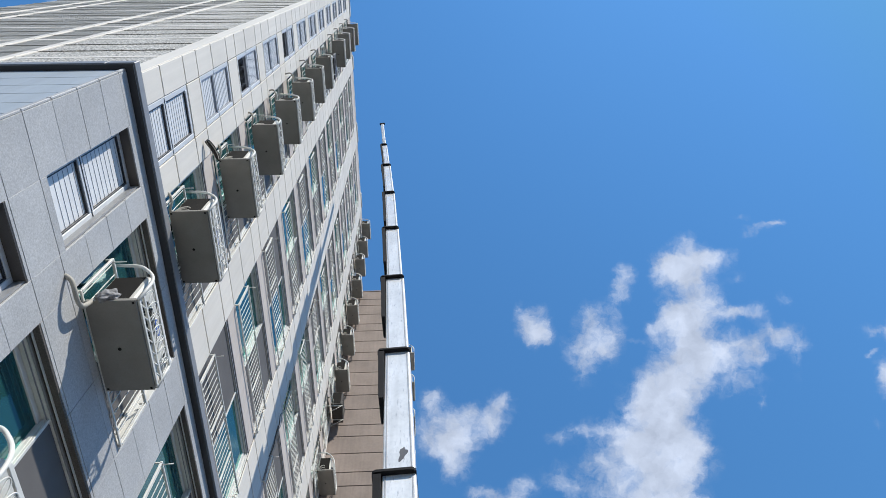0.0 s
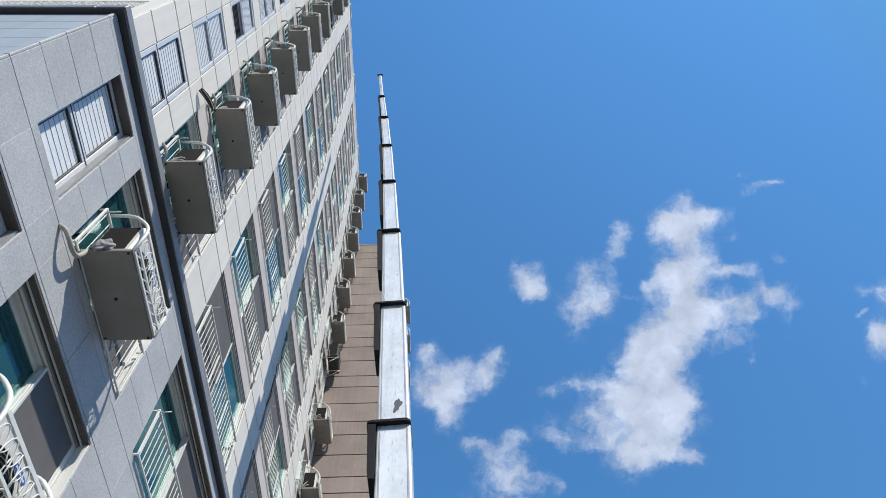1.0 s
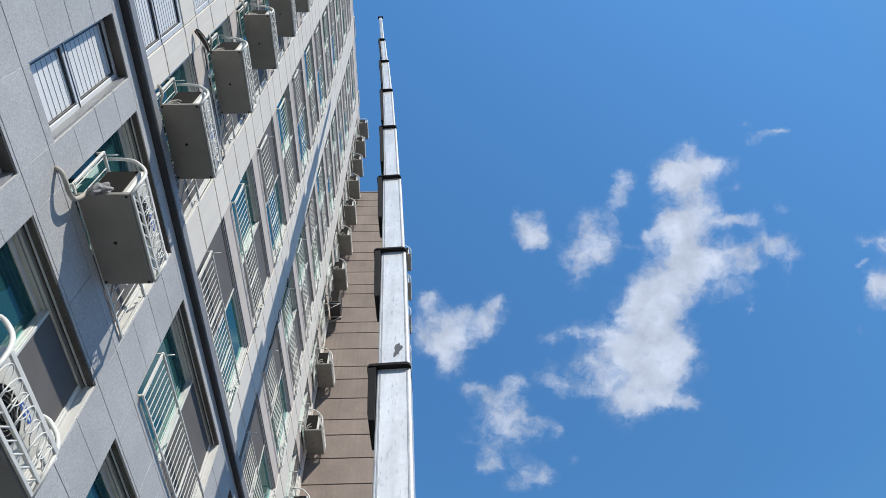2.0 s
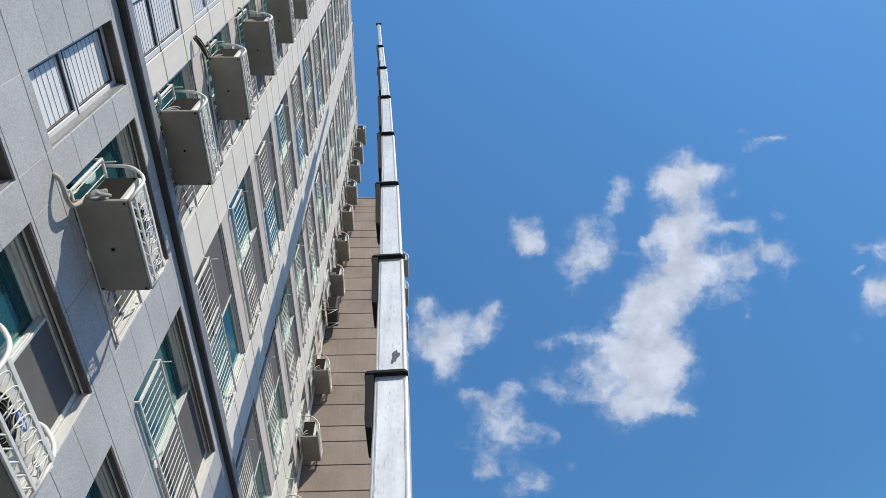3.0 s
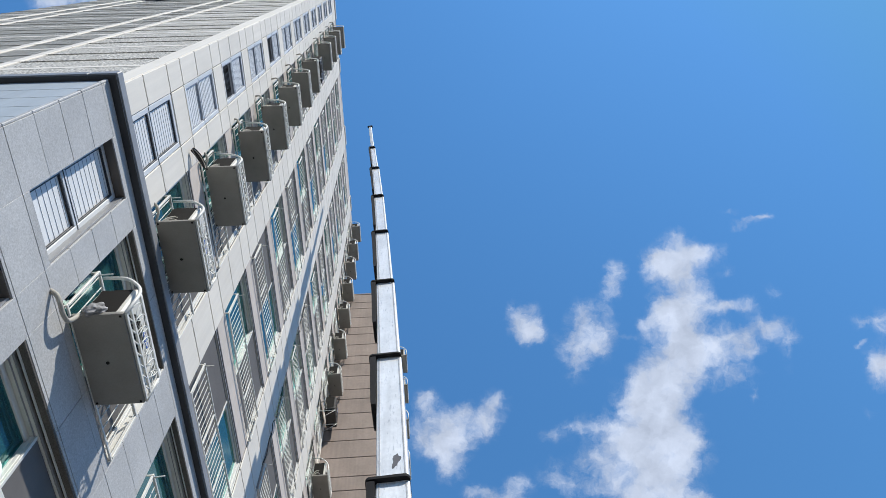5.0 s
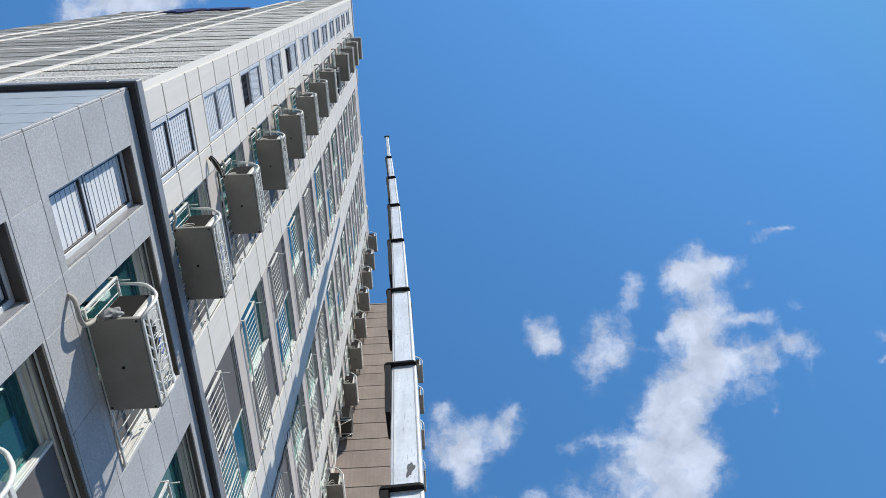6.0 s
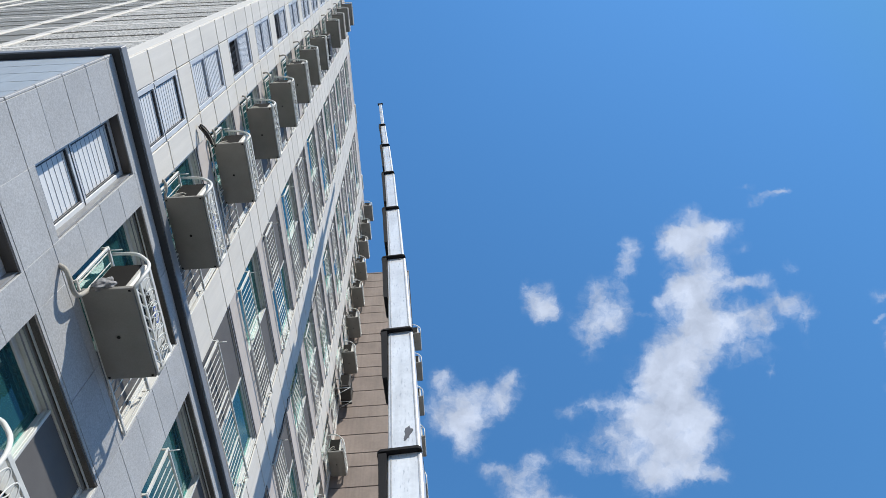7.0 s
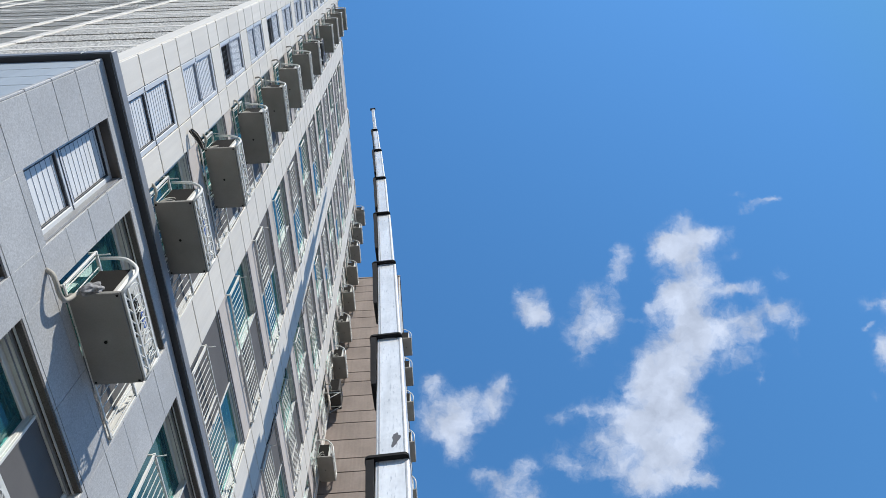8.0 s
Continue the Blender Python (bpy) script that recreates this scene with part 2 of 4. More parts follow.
# the grain is drawn out upward to look even from the camera's view
rn, rl = M_ROUGH.node_tree.nodes, M_ROUGH.node_tree.links
for geo in [q for q in rn if q.bl_idname == "ShaderNodeNewGeometry"]:
    tall = rn.new("ShaderNodeVectorMath")
    tall.operation = "MULTIPLY"
    tall.inputs[1].default_value = (1.3, 1.3, .42)
    ends = [q.to_socket for q in geo.outputs["Position"].links]
    for end in ends:
        rl.new(tall.outputs[0], end)
    rl.new(geo.outputs["Position"], tall.inputs[0])
# siding colour with the bluish shade under the belt put into it
M_SIDING = material("shade_blue_siding", (0.40, 0.45, 0.50), 0.6, fine=(30, .04), broad=(.6, .06), streak=.06)
M_STONE = material("grey_granite", (0.47, 0.475, 0.485), 0.6, fine=(55, .22), broad=(1.3, .09), bump=.08, bump_scale=200, each=.045)
M_STONE_BACK = material("dark_mortar", (0.16, 0.16, 0.165), 0.9)
M_GROOVE = material("groove_shadow_grey", (0.09, 0.088, 0.086), 0.9)
M_BROWN = material("brown_wall_paint", (0.25, 0.205, 0.182), 0.85, fine=(9, .07), broad=(1.1, .15), bump=.2, streak=.08, each=.04)
M_BRONZE = material("dark_bronze_metal", (0.10, 0.088, 0.078), 0.45, metal=.3, fine=(80, .1), broad=(2, .15))
M_FLASHING = material("grey_flashing", (0.30, 0.305, 0.32), 0.5, metal=.2, fine=(60, .06), broad=(1.5, .1), streak=.08)
M_SOFFIT_SHADE = material("soffit_shade_black", (0.035, 0.038, 0.045), 0.5, fine=(60, .1), broad=(2, .15))
M_WHITE = material("white_pvc", (0.68, 0.68, 0.66), 0.4, fine=(50, .03), broad=(3, .06), streak=.05)
M_RAIL = material("white_railing_paint", (0.69, 0.69, 0.66), 0.45, fine=(60, .05), broad=(4, .08))
M_BAR = material("black_bar_paint", (0.03, 0.032, 0.04), 0.5)
M_THINBAR = material("grey_bar_paint", (0.32, 0.35, 0.41), 0.5)
M_REVEAL = material("brown_stone_reveal", (0.115, 0.103, 0.093), 0.8, fine=(70, .35), broad=(2, .12), bump=.15, bump_scale=150)
M_LEDGE = material("pale_granite_ledge", (0.43, 0.415, 0.395), 0.7, fine=(70, .12), broad=(2, .12), streak=.06)
M_BLUEGREY = material("pale_blue_grey_frame", (0.64, 0.67, 0.71), 0.45, fine=(60, .04), broad=(3, .06))
M_BLIND = material("white_frosted_panel", (0.82, 0.83, 0.84), 0.35, fine=(20, .03), broad=(2, .05))
M_SCREEN = material("grey_insect_screen", (0.13, 0.124, 0.123), 0.75, fine=(400, .2), broad=(2, .12))
M_TRAY = material("grey_galvanised_tray", (0.245, 0.234, 0.214), 0.6, metal=.05, fine=(50, .05), broad=(3, .12), each=.1)
M_AC = material("ivory_ac_casing", (0.62, 0.61, 0.57), 0.5, fine=(60, .04), broad=(4, .1), each=.08)
M_GRILLE = material("grey_wire", (0.22, 0.22, 0.21), 0.5)
M_OLDAC = material("old_brown_casing", (0.05, 0.046, 0.043), 0.6, fine=(30, .15), broad=(5, .25))
M_ACDARK = material("dark_ac_grille", (0.016, 0.015, 0.014), 0.85, fine=(90, .5), broad=(4, .1), spec=.15)
M_HOSE = material("wrapped_hose", (0.40, 0.38, 0.34), 0.8, fine=(60, .15), broad=(6, .15), bump=.4)
M_RAG = material("grey_cloth", (0.26, 0.26, 0.27), 0.9, fine=(45, .25), broad=(14, .6), bump=.8, bump_scale=22)
M_BLUEBADGE = material("blue_badge", (0.05, 0.12, 0.42), 0.4)
M_BOOM = material("silver_boom_paint", (0.86, 0.855, 0.845), 0.36, metal=.35, fine=(14, .06), broad=(1.6, .12), streak=.10)
bn, bl = M_BOOM.node_tree.nodes, M_BOOM.node_tree.links
scuff, cut, worn = bn.new("ShaderNodeTexNoise"), bn.new("ShaderNodeMapRange"), bn.new("ShaderNodeMix")
stretch = bn.new("ShaderNodeMapping")
stretch.inputs["Rotation"].default_value, stretch.inputs["Scale"].default_value = (0, .5, 0), (26, 26, 5)
scuff.inputs["Scale"].default_value, scuff.inputs["Detail"].default_value, scuff.inputs["Roughness"].default_value = 1.0, 6, .65
cut.inputs["From Min"].default_value, cut.inputs["From Max"].default_value, cut.inputs["To Max"].default_value = .57, .70, .6
worn.data_type = "RGBA"
worn.inputs["B"].default_value = (0.36, 0.37, 0.40, 1)
bl.new(bn.new("ShaderNodeNewGeometry").outputs["Position"], stretch.inputs["Vector"])
bl.new(stretch.outputs[0], scuff.inputs["Vector"])
bl.new(scuff.outputs["Fac"], cut.inputs["Value"])
bl.new(cut.outputs[0], worn.inputs["Factor"])
bl.new(bn["Principled BSDF"].inputs["Base Color"].links[0].from_socket, worn.inputs["A"])
bl.new(worn.outputs["Result"], bn["Principled BSDF"].inputs["Base Color"])
M_LIP = material("dull_grey_weld", (0.40, 0.41, 0.43), 0.5, metal=.2, fine=(20, .2), broad=(2, .2))
M_COLLAR = material("black_collar_steel", (0.018, 0.018, 0.02), 0.75, fine=(60, .15), broad=(4, .2), spec=.15)
M_SMUDGE = material("dark_grease", (0.10, 0.10, 0.11), 0.5)
M_TARP = material("dark_blue_tarp", (0.010, 0.022, 0.13), 0.6, fine=(30, .2), broad=(3, .3))
# the dimness of the rooms is put into this plaster colour
M_INSIDE = material("dim_room_plaster", (0.14, 0.14, 0.135), 0.9)
M_CURTAIN = material("pale_curtain", (0.40, 0.42, 0.39), 0.9, fine=(30, .05), broad=(3, .1))
M_GROUND = material("grey_paving", (0.10, 0.097, 0.092), 0.9, fine=(30, .12), broad=(.3, .15), bump=.3)
M_ROOF = material("roof_membrane", (0.25, 0.26, 0.25), 0.9)
M_GLASS = glass_material("teal_glass", (0.20, 0.50, 0.50), 1.58)


# ---------------------------------------------------------------- builders
def mesh_object(name, bm, mat, parent=None, label="", smooth=False):
    me = bpy.data.meshes.new(name)
    bm.normal_update()
    bm.to_mesh(me)
    bm.free()
    me.materials.append(mat)
    if smooth:
        me.shade_smooth()
    ob = new(name, me)
    ob.parent = parent
    return tagged(ob, label)


part = mesh_object


def thing(name, label, category, group="", kind="", at=(0, 0, 0)):
    ob = new(name)
    ob.location = at
    ob.empty_display_size = 0.2
    return tagged(ob, label, category, group, kind)


def add_box(bm, lo, hi, bevel=0.0):
    """An upright box; with a bevel its edges are cut off at 45 degrees."""
    lo, hi = Vector(lo), Vector(hi)
    if bevel <= 0:
        vs = [bm.verts.new((x, y, z)) for x in (lo.x, hi.x) for y in (lo.y, hi.y) for z in (lo.z, hi.z)]
        for f in ((0, 1, 3, 2), (4, 6, 7, 5), (0, 4, 5, 1), (2, 3, 7, 6), (0, 2, 6, 4), (1, 5, 7, 3)):
            bm.faces.new([vs[i] for i in f])
        return
    c, h = (lo + hi) / 2, (hi - lo) / 2
    b = min(bevel, *(0.45 * v for v in h))
    vert = {}
    for sx in (-1, 1):
        for sy in (-1, 1):
            for sz in (-1, 1):
                s = (sx, sy, sz)
                for axis in range(3):
                    vert[s, axis] = bm.verts.new([c[i] + s[i] * (h[i] - (0 if i == axis else b)) for i in range(3)])
    new_faces = []
    for axis in range(3):
        i, j = [k for k in range(3) if k != axis]
        for side in (-1, 1):
            ring = []
            for si, sj in ((-1, -1), (1, -1), (1, 1), (-1, 1)):
                s = [0, 0, 0]
                s[axis], s[i], s[j] = side, si, sj
                ring.append(vert[tuple(s), axis])
            new_faces.append(bm.faces.new(ring))
        for si in (-1, 1):
            for sj in (-1, 1):
                s0, s1 = [0, 0, 0], [0, 0, 0]
                s0[axis], s1[axis] = -1, 1
                s0[i] = s1[i] = si
                s0[j] = s1[j] = sj
                s0, s1 = tuple(s0), tuple(s1)
                new_faces.append(bm.faces.new([vert[s0, i], vert[s1, i], vert[s1, j], vert[s0, j]]))
    for s in {k[0] for k in vert}:
        new_faces.append(bm.faces.new([vert[s, 0], vert[s, 1], vert[s, 2]]))
    bmesh.ops.recalc_face_normals(bm, faces=new_faces)


def box(name, lo, hi, mat, parent=None, bevel=0.0, label=""):
    bm = bmesh.new()
    add_box(bm, lo, hi, bevel)
    return mesh_object(name, bm, mat, parent, label)


PIECES = {}


def piece(name, lo, hi, mat, parent, bevel=0.008):
    """One of many alike blocks: its own object on a shared mesh."""
    size = tuple(round(b - a, 3) for a, b in zip(lo, hi))
    key = (size, mat.name, round(bevel, 4))
    if key not in PIECES:
        bm = bmesh.new()
        add_box(bm, (-size[0] / 2, -size[1] / 2, -size[2] / 2), (size[0] / 2, size[1] / 2, size[2] / 2), bevel)
        me = bpy.data.meshes.new(name)
        bm.normal_update()
        bm.to_mesh(me)
        bm.free()
        me.materials.append(mat)
        PIECES[key] = me
    ob = new(name, PIECES[key])
    ob.location = [(a + b) / 2 for a, b in zip(lo, hi)]
    ob.parent = parent
    return ob


def add_tube(bm, points, radius, sides=8, caps=True):
    """A round bar that follows the points."""
    points = [Vector(p) for p in points]
    rings = []
    side = None
    for i, p in enumerate(points):
        way = (points[min(i + 1, len(points) - 1)] - points[max(i - 1, 0)]).normalized()
        if side is None:
            side = way.orthogonal().normalized()
        side = (side - way * side.dot(way)).normalized()
        other = way.cross(side)
        rings.append([bm.verts.new(p + radius * (math.cos(2 * math.pi * k / sides) * side + math.sin(2 * math.pi * k / sides) * other)) for k in range(sides)])
    for r0, r1 in zip(rings, rings[1:]):
        for k in range(sides):
            bm.faces.new([r0[k], r0[(k + 1) % sides], r1[(k + 1) % sides], r1[k]])
    if caps:
        bm.faces.new(rings[0][::-1])
        bm.faces.new(rings[-1])


def tube(name, points, radius, mat, parent=None, label="", sides=8):
    bm = bmesh.new()
    add_tube(bm, points, radius, sides)
    return mesh_object(name, bm, mat, parent, label, smooth=True)


def arc(points, radius=0.1, steps=5):
    """The points of a bent bar with rounded corners."""
    points = [Vector(p) for p in points]
    out = [points[0]]
    for a, b, c in zip(points, points[1:], points[2:]):
        r = min(radius, (b - a).length * .45, (c - b).length * .45)
        p, q = b + (a - b).normalized() * r, b + (c - b).normalized() * r
        for k in range(steps + 1):
            s = k / steps
            out.append((1 - s) ** 2 * p + 2 * s * (1 - s) * b + s * s * q)
    return out + [points[-1]]


# ---------------------------------------------------------------- plan of the apartment building
STOREY = 2.83
FACE = -3.90          # front of the wall piers
SPAN = -3.925         # front of the spandrels between the windows of a column
GLAZE = -3.96         # front of the window frames
BACK = -4.34          # inner side of the outer wall
Y0, Y1 = 1.36, 18.42  # the two ends of the granite front
YW = 1.475            # the painted end wall stands back a little
BELT = 11.07          # underside of the metal belt over the stone base
ROOF = 46.4
END_X = -14.45
STEP_X, STEP_TOP = -8.0, 38.8   # the rear of the block is lower
SILL, HEAD = 11.42, 13.60             # of the first painted storey
COLUMNS = {"small": (1.96, 2.90), "rack": (3.40, 5.76), "wide": (6.72, 10.25), "second": (11.62, 15.3), "corner": (16.45, 18.0)}
SMALL_SILL, SMALL_HEAD = 11.30, 13.34
PAINTED = list(range(12))
STONE = [-3, -2, -1]


def storey(k, z):
    return z + STOREY * k


ground_mesh = bmesh.new()
bmesh.ops.create_grid(ground_mesh, x_segments=8, y_segments=8, size=1500)
tagged(mesh_object("ground", ground_mesh, M_GROUND), "grey paved ground round the buildings", "ground", kind="structure")

building = thing("apartment_building", "tall off-white apartment building on a grey granite base", "building", at=(0, 0, 0))

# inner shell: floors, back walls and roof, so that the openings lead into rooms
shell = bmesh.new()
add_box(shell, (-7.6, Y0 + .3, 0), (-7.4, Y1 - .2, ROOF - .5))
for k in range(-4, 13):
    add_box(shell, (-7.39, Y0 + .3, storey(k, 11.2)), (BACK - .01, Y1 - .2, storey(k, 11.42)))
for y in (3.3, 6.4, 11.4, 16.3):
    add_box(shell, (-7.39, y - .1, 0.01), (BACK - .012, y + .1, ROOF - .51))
part("inner_shell", shell, M_INSIDE, building, "plastered inner walls and floors, darkened for dim rooms")
box("roof", (STEP_X, Y0 + .25, ROOF - .4), (-4.35, Y1 - .15, ROOF - .2), M_ROOF, building)
box("rear_roof", (END_X + .2, Y0 + .26, STEP_TOP - 1.0), (STEP_X - .25, Y1 - .15, STEP_TOP - .8), M_ROOF, building)
box("step_wall", (STEP_X - .24, Y0 + .26, STEP_TOP - 1.2), (STEP_X, Y1 - .15, ROOF - .41), M_RIBBED, building)
bodywork = bmesh.new()
add_box(bodywork, (END_X, Y1 - .1, 0), (-4.3, Y1 + .02, STEP_TOP - .9))
add_box(bodywork, (STEP_X, Y1 - .1, STEP_TOP - .91), (-4.3, Y1 + .02, ROOF - .1))
add_box(bodywork, (END_X - .3, Y0 + .26, 0), (END_X - .02, Y1 + .02, STEP_TOP - .9))
part("rear_wall", bodywork, M_RIBBED, building)

# joints of the painted wall, three to a storey
JOINTS = [11.27] + [storey(k, z) for k in range(-1, 13) for z in (12.23, 13.35, 14.09) if 11.6 < storey(k, z) < ROOF - .5] + [ROOF]
G = 0.017             # half a joint


def wall_stack(name, y0, y1, gaps=(), inset=0.0):
    """A pier of painted panels with recessed joints over a solid backing; gaps are (z0, z1) openings."""
    edges = [11.2] + [z for g in gaps for z in g] + [ROOF]
    pier = None
    for z0, z1 in zip(edges[::2], edges[1::2]):
        if z1 - z0 > .02:
            block = box(name, (BACK, y0 + inset, z0), (FACE - .03, y1, z1), M_GROOVE, building)
            pier = pier or block
    for z0, z1 in zip(JOINTS, JOINTS[1:]):
        cuts = [(z0 + G, z1 - G)]
        for g0, g1 in gaps:
            cuts = [c for a, b in cuts for c in ((a, min(b, g0)), (max(a, g1), b)) if c[1] - c[0] > .02]
        for a, b in cuts:
            piece("panel", (FACE - .031, y0 + .007, a), (FACE, y1 - .007, b), M_PAINT, pier, .012)
    return pier


c = COLUMNS
wall_stack("corner_pier", YW, c["small"][0], inset=.036)
wall_stack("window_pier", *c["small"], gaps=[(storey(k, SMALL_SILL), storey(k, SMALL_HEAD)) for k in PAINTED])
wall_stack("wall_pier", c["small"][1], c["rack"][0])
wall_stack("wall_pier", c["rack"][1], c["wide"][0])
wall_stack("wall_pier", c["wide"][1], c["second"][0])
wall_stack("wall_pier", c["second"][1], c["corner"][0])
wall_stack("wall_pier", c["corner"][1], Y1)

# spandrels under and over the windows of each column
for col in ("rack", "wide", "second", "corner"):
    y0, y1 = c[col]
    for k in range(13):
        z0, z1 = (11.2 if k == 0 else storey(k - 1, HEAD)), (storey(k, SILL) if k < 12 else ROOF)
        piece("spandrel", (BACK, y0 + .004, z0), (SPAN, y1 - .004, z1), M_SPANDREL, building, .01)


def sliding_window(y0, y1, z0, z1, screen_first, blind=0, glaze=GLAZE, face=SPAN, lining=M_BRONZE, ledge=M_WHITE):
    """White double-track sliding window deep in its reveal: two glass sashes, one behind an insect screen, dark bronze head lining."""
    f = bmesh.new()
    for lo, hi in (((y0, z0), (y0 + .06, z1)), ((y1 - .06, z0), (y1, z1)), ((y0 + .06, z0), (y1 - .06, z0 + .07)), ((y0 + .06, z1 - .08), (y1 - .06, z1))):
        add_box(f, (glaze - .17, lo[0], lo[1]), (glaze, hi[0], hi[1]), .006)
    win = part("window", f, M_WHITE, building)
    box("head_lining", (glaze + .003, y0 + .003, z1 - .03), (face - .004, y1 - .003, z1 - .003), lining, win, .004, "dark head lining")
    if face - glaze > .08:
        box("outer_rib", (glaze + .05, y0 + .02, z1 - .06), (glaze + .062, y1 - .02, z1 - .031), M_WHITE, win, .002, "white track rib")
    box("outer_track", (glaze - .004 + .006, y0 + .02, z1 - .075), (glaze + .022, y1 - .02, z1 - .032), M_FLASHING, win, .004, "grey outer track")
    box("inner_track", (glaze - .032, y0 + .061, z1 - .105), (glaze - .028, y1 - .061, z1 - .081), M_FLASHING, win, .003, "grey track rib")
    box("sill", (glaze + .002, y0 + .004, z0 + .002), (face - .004, y1 - .004, z0 + .03), ledge, win, .004)
    box("jamb_lining", (glaze + .004, y1 - .02, z0 + .026), (face - .006, y1 - .002, z1 - .031), M_WHITE, win, .003, "white jamb lining")
    mid = (y0 + y1) / 2
    halves = ((y0 + .06, mid + .045), (mid - .045, y1 - .06))
    for i, (a, b) in enumerate(halves):
        x = glaze - (.035 if i else .09)
        w = .08
        s = bmesh.new()
        for lo, hi in (((a, z0 + .07), (a + w, z1 - .08)), ((b - w, z0 + .07), (b, z1 - .08)), ((a + w, z0 + .07), (b - w, z0 + .07 + w)), ((a + w, z1 - .08 - w), (b - w, z1 - .08))):
            add_box(s, (x - .05, lo[0], lo[1]), (x, hi[0], hi[1]), .005)
        part("sash", s, M_WHITE, win)
        pane = box("pane", (x - .034, a + w, z0 + .07 + w), (x - .026, b - w, z1 - .08 - w), M_GLASS, win, 0, "teal tinted glass pane")
        pane.visible_shadow = False
        if (i == 0) == screen_first:
            sx = glaze - .016
            for lo, hi in ((a, a + .04), (b - .04, b)):
                box("screen_stile", (sx - .012, lo, z0 + .07), (sx + .014, hi, z1 - .09), M_WHITE, win, .003)
            box("insect_screen", (sx - .006, a + .04, z0 + .07), (sx - .003, b - .04, z1 - .09), M_SCREEN, win, 0, "grey insect screen")
    if blind:
        cut = bmesh.new()
        a, b = halves[blind - 1]
        folds = 26
        for j in range(folds):
            ya, yb = a + (b - a) * j / folds, a + (b - a) * (j + 1) / folds
            fold = .018 * (j % 2)
            add_box(cut, (glaze - .24 - fold, ya, z0 + .05), (glaze - .225 - fold, yb + .002, z1 - .05))
        part("curtain", cut, M_CURTAIN, win, "pale pleated curtain")
    return win


def barred_window(y0, y1, z0, z1, x, dark_half=-1, rim=M_BAR):
    """Narrow window of two leaves, one over the other, each a white panel behind thin horizontal bars."""
    f = bmesh.new()
    t = .085
    zm = z0 + (z1 - z0) * .45
    for lo, hi in (((y0, z0), (y0 + t, z1)), ((y1 - t, z0), (y1, z1)), ((y0 + t, z0), (y1 - t, z0 + t)), ((y0 + t, z1 - t), (y1 - t, z1)), ((y0 + t, zm - .06), (y1 - t, zm + .06))):
        add_box(f, (x - .08, lo[0], lo[1]), (x, hi[0], hi[1]), .006)
    win = part("barred_window", f, M_BLUEGREY, building, "pale blue-grey window frame")
    box("transom_joint", (x + .001, y0 + .01, zm - .008), (x + .006, y1 - .01, zm + .008), rim, win)
    for i, (a, b) in enumerate(((z0 + t, zm - .06), (zm + .06, z1 - t))):
        r = bmesh.new()
        e = .022
        for lo, hi in (((y0 + t, a), (y0 + t + e, b)), ((y1 - t - e, a), (y1 - t, b)), ((y0 + t + e, a), (y1 - t - e, a + e)), ((y0 + t + e, b - e), (y1 - t - e, b))):
            add_box(r, (x - .037, lo[0], lo[1]), (x - .012, hi[0], hi[1]), .003)
        part("leaf_rim", r, rim, win, "dark leaf rim")
        if i == dark_half:
            # added dark sheet paints the dimness inside the open leaf
            box("open_leaf", (x - .30, y0 + t + e, a + e), (x - .285, y1 - t - e, b - e), M_SCREEN, win, 0, "dark sheet for the dim inside behind an open leaf")
        else:
            box("frosted_panel", (x - .046, y0 + t + e, a + e), (x - .038, y1 - t - e, b - e), M_BLIND, win, 0, "white frosted panel")
        n = 7 if i == 0 else 9
        for j in range(n):
            z = a + e + (b - a - 2 * e) * (j + .5) / n
            piece("bar", (x - .0375, y0 + t + e, z - .003), (x - .0335, y1 - t - e, z + .003), M_THINBAR, win, 0)
    return win


rng = random.Random(4)
for k in PAINTED:
    barred_window(c["small"][0] + .004, c["small"][1] - .004, storey(k, SMALL_SILL), storey(k, SMALL_HEAD), FACE - .012, 0 if k in (2, 4) else -1, M_THINBAR if k else M_BAR)
    for col in ("rack", "wide", "second", "corner"):
        y0, y1 = c[col]
        first = (k % 2 == 0) if col == "wide" else False if col == "rack" else rng.random() < .5
        sliding_window(y0 + .004, y1 - .004, storey(k, SILL), storey(k, HEAD), first, blind=rng.choice((0, 0, 0, 0, 1, 2)))

# metal belt between the granite and the painted wall
belt = bmesh.new()
add_box(belt, (-4.2, Y0 - .085, BELT + .002), (FACE + .10, Y1 - .05, BELT + .19), .01)
add_box(belt, (END_X, Y0 - .085, BELT + .002), (-4.201, Y0 + .3, BELT + .19), .01)
part("belt_fascia", belt, M_FLASHING, building, "grey metal belt course")
# the shade under the belt is put into this near-black colour
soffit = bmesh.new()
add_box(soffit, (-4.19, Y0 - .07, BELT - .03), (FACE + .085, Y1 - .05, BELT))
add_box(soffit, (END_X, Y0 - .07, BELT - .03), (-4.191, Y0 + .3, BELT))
part("belt_soffit", soffit, M_SOFFIT_SHADE, building, "belt underside coloured near-black for its shade")

# parapet: the piers carry projecting caps, the window columns between them a flat coping
edges = [YW - .03] + [y for col in ("rack", "wide", "second", "corner") for y in c[col]] + [Y1 + .2]
for i, (ya, yb) in enumerate(zip(edges, edges[1:])):
    proud = FACE + .06 if i % 2 == 0 else SPAN + .02
    box("parapet_cap" if i % 2 == 0 else "parapet_coping", (-4.25, ya + .004, ROOF + .002), (proud, yb - .004, ROOF + .3), M_PAINT, building, .05 if i % 2 == 0 else .02)
box("end_coping", (STEP_X, YW - .03, ROOF + .002), (-4.251, YW + .3, ROOF + .25), M_PAINT, building, .02)

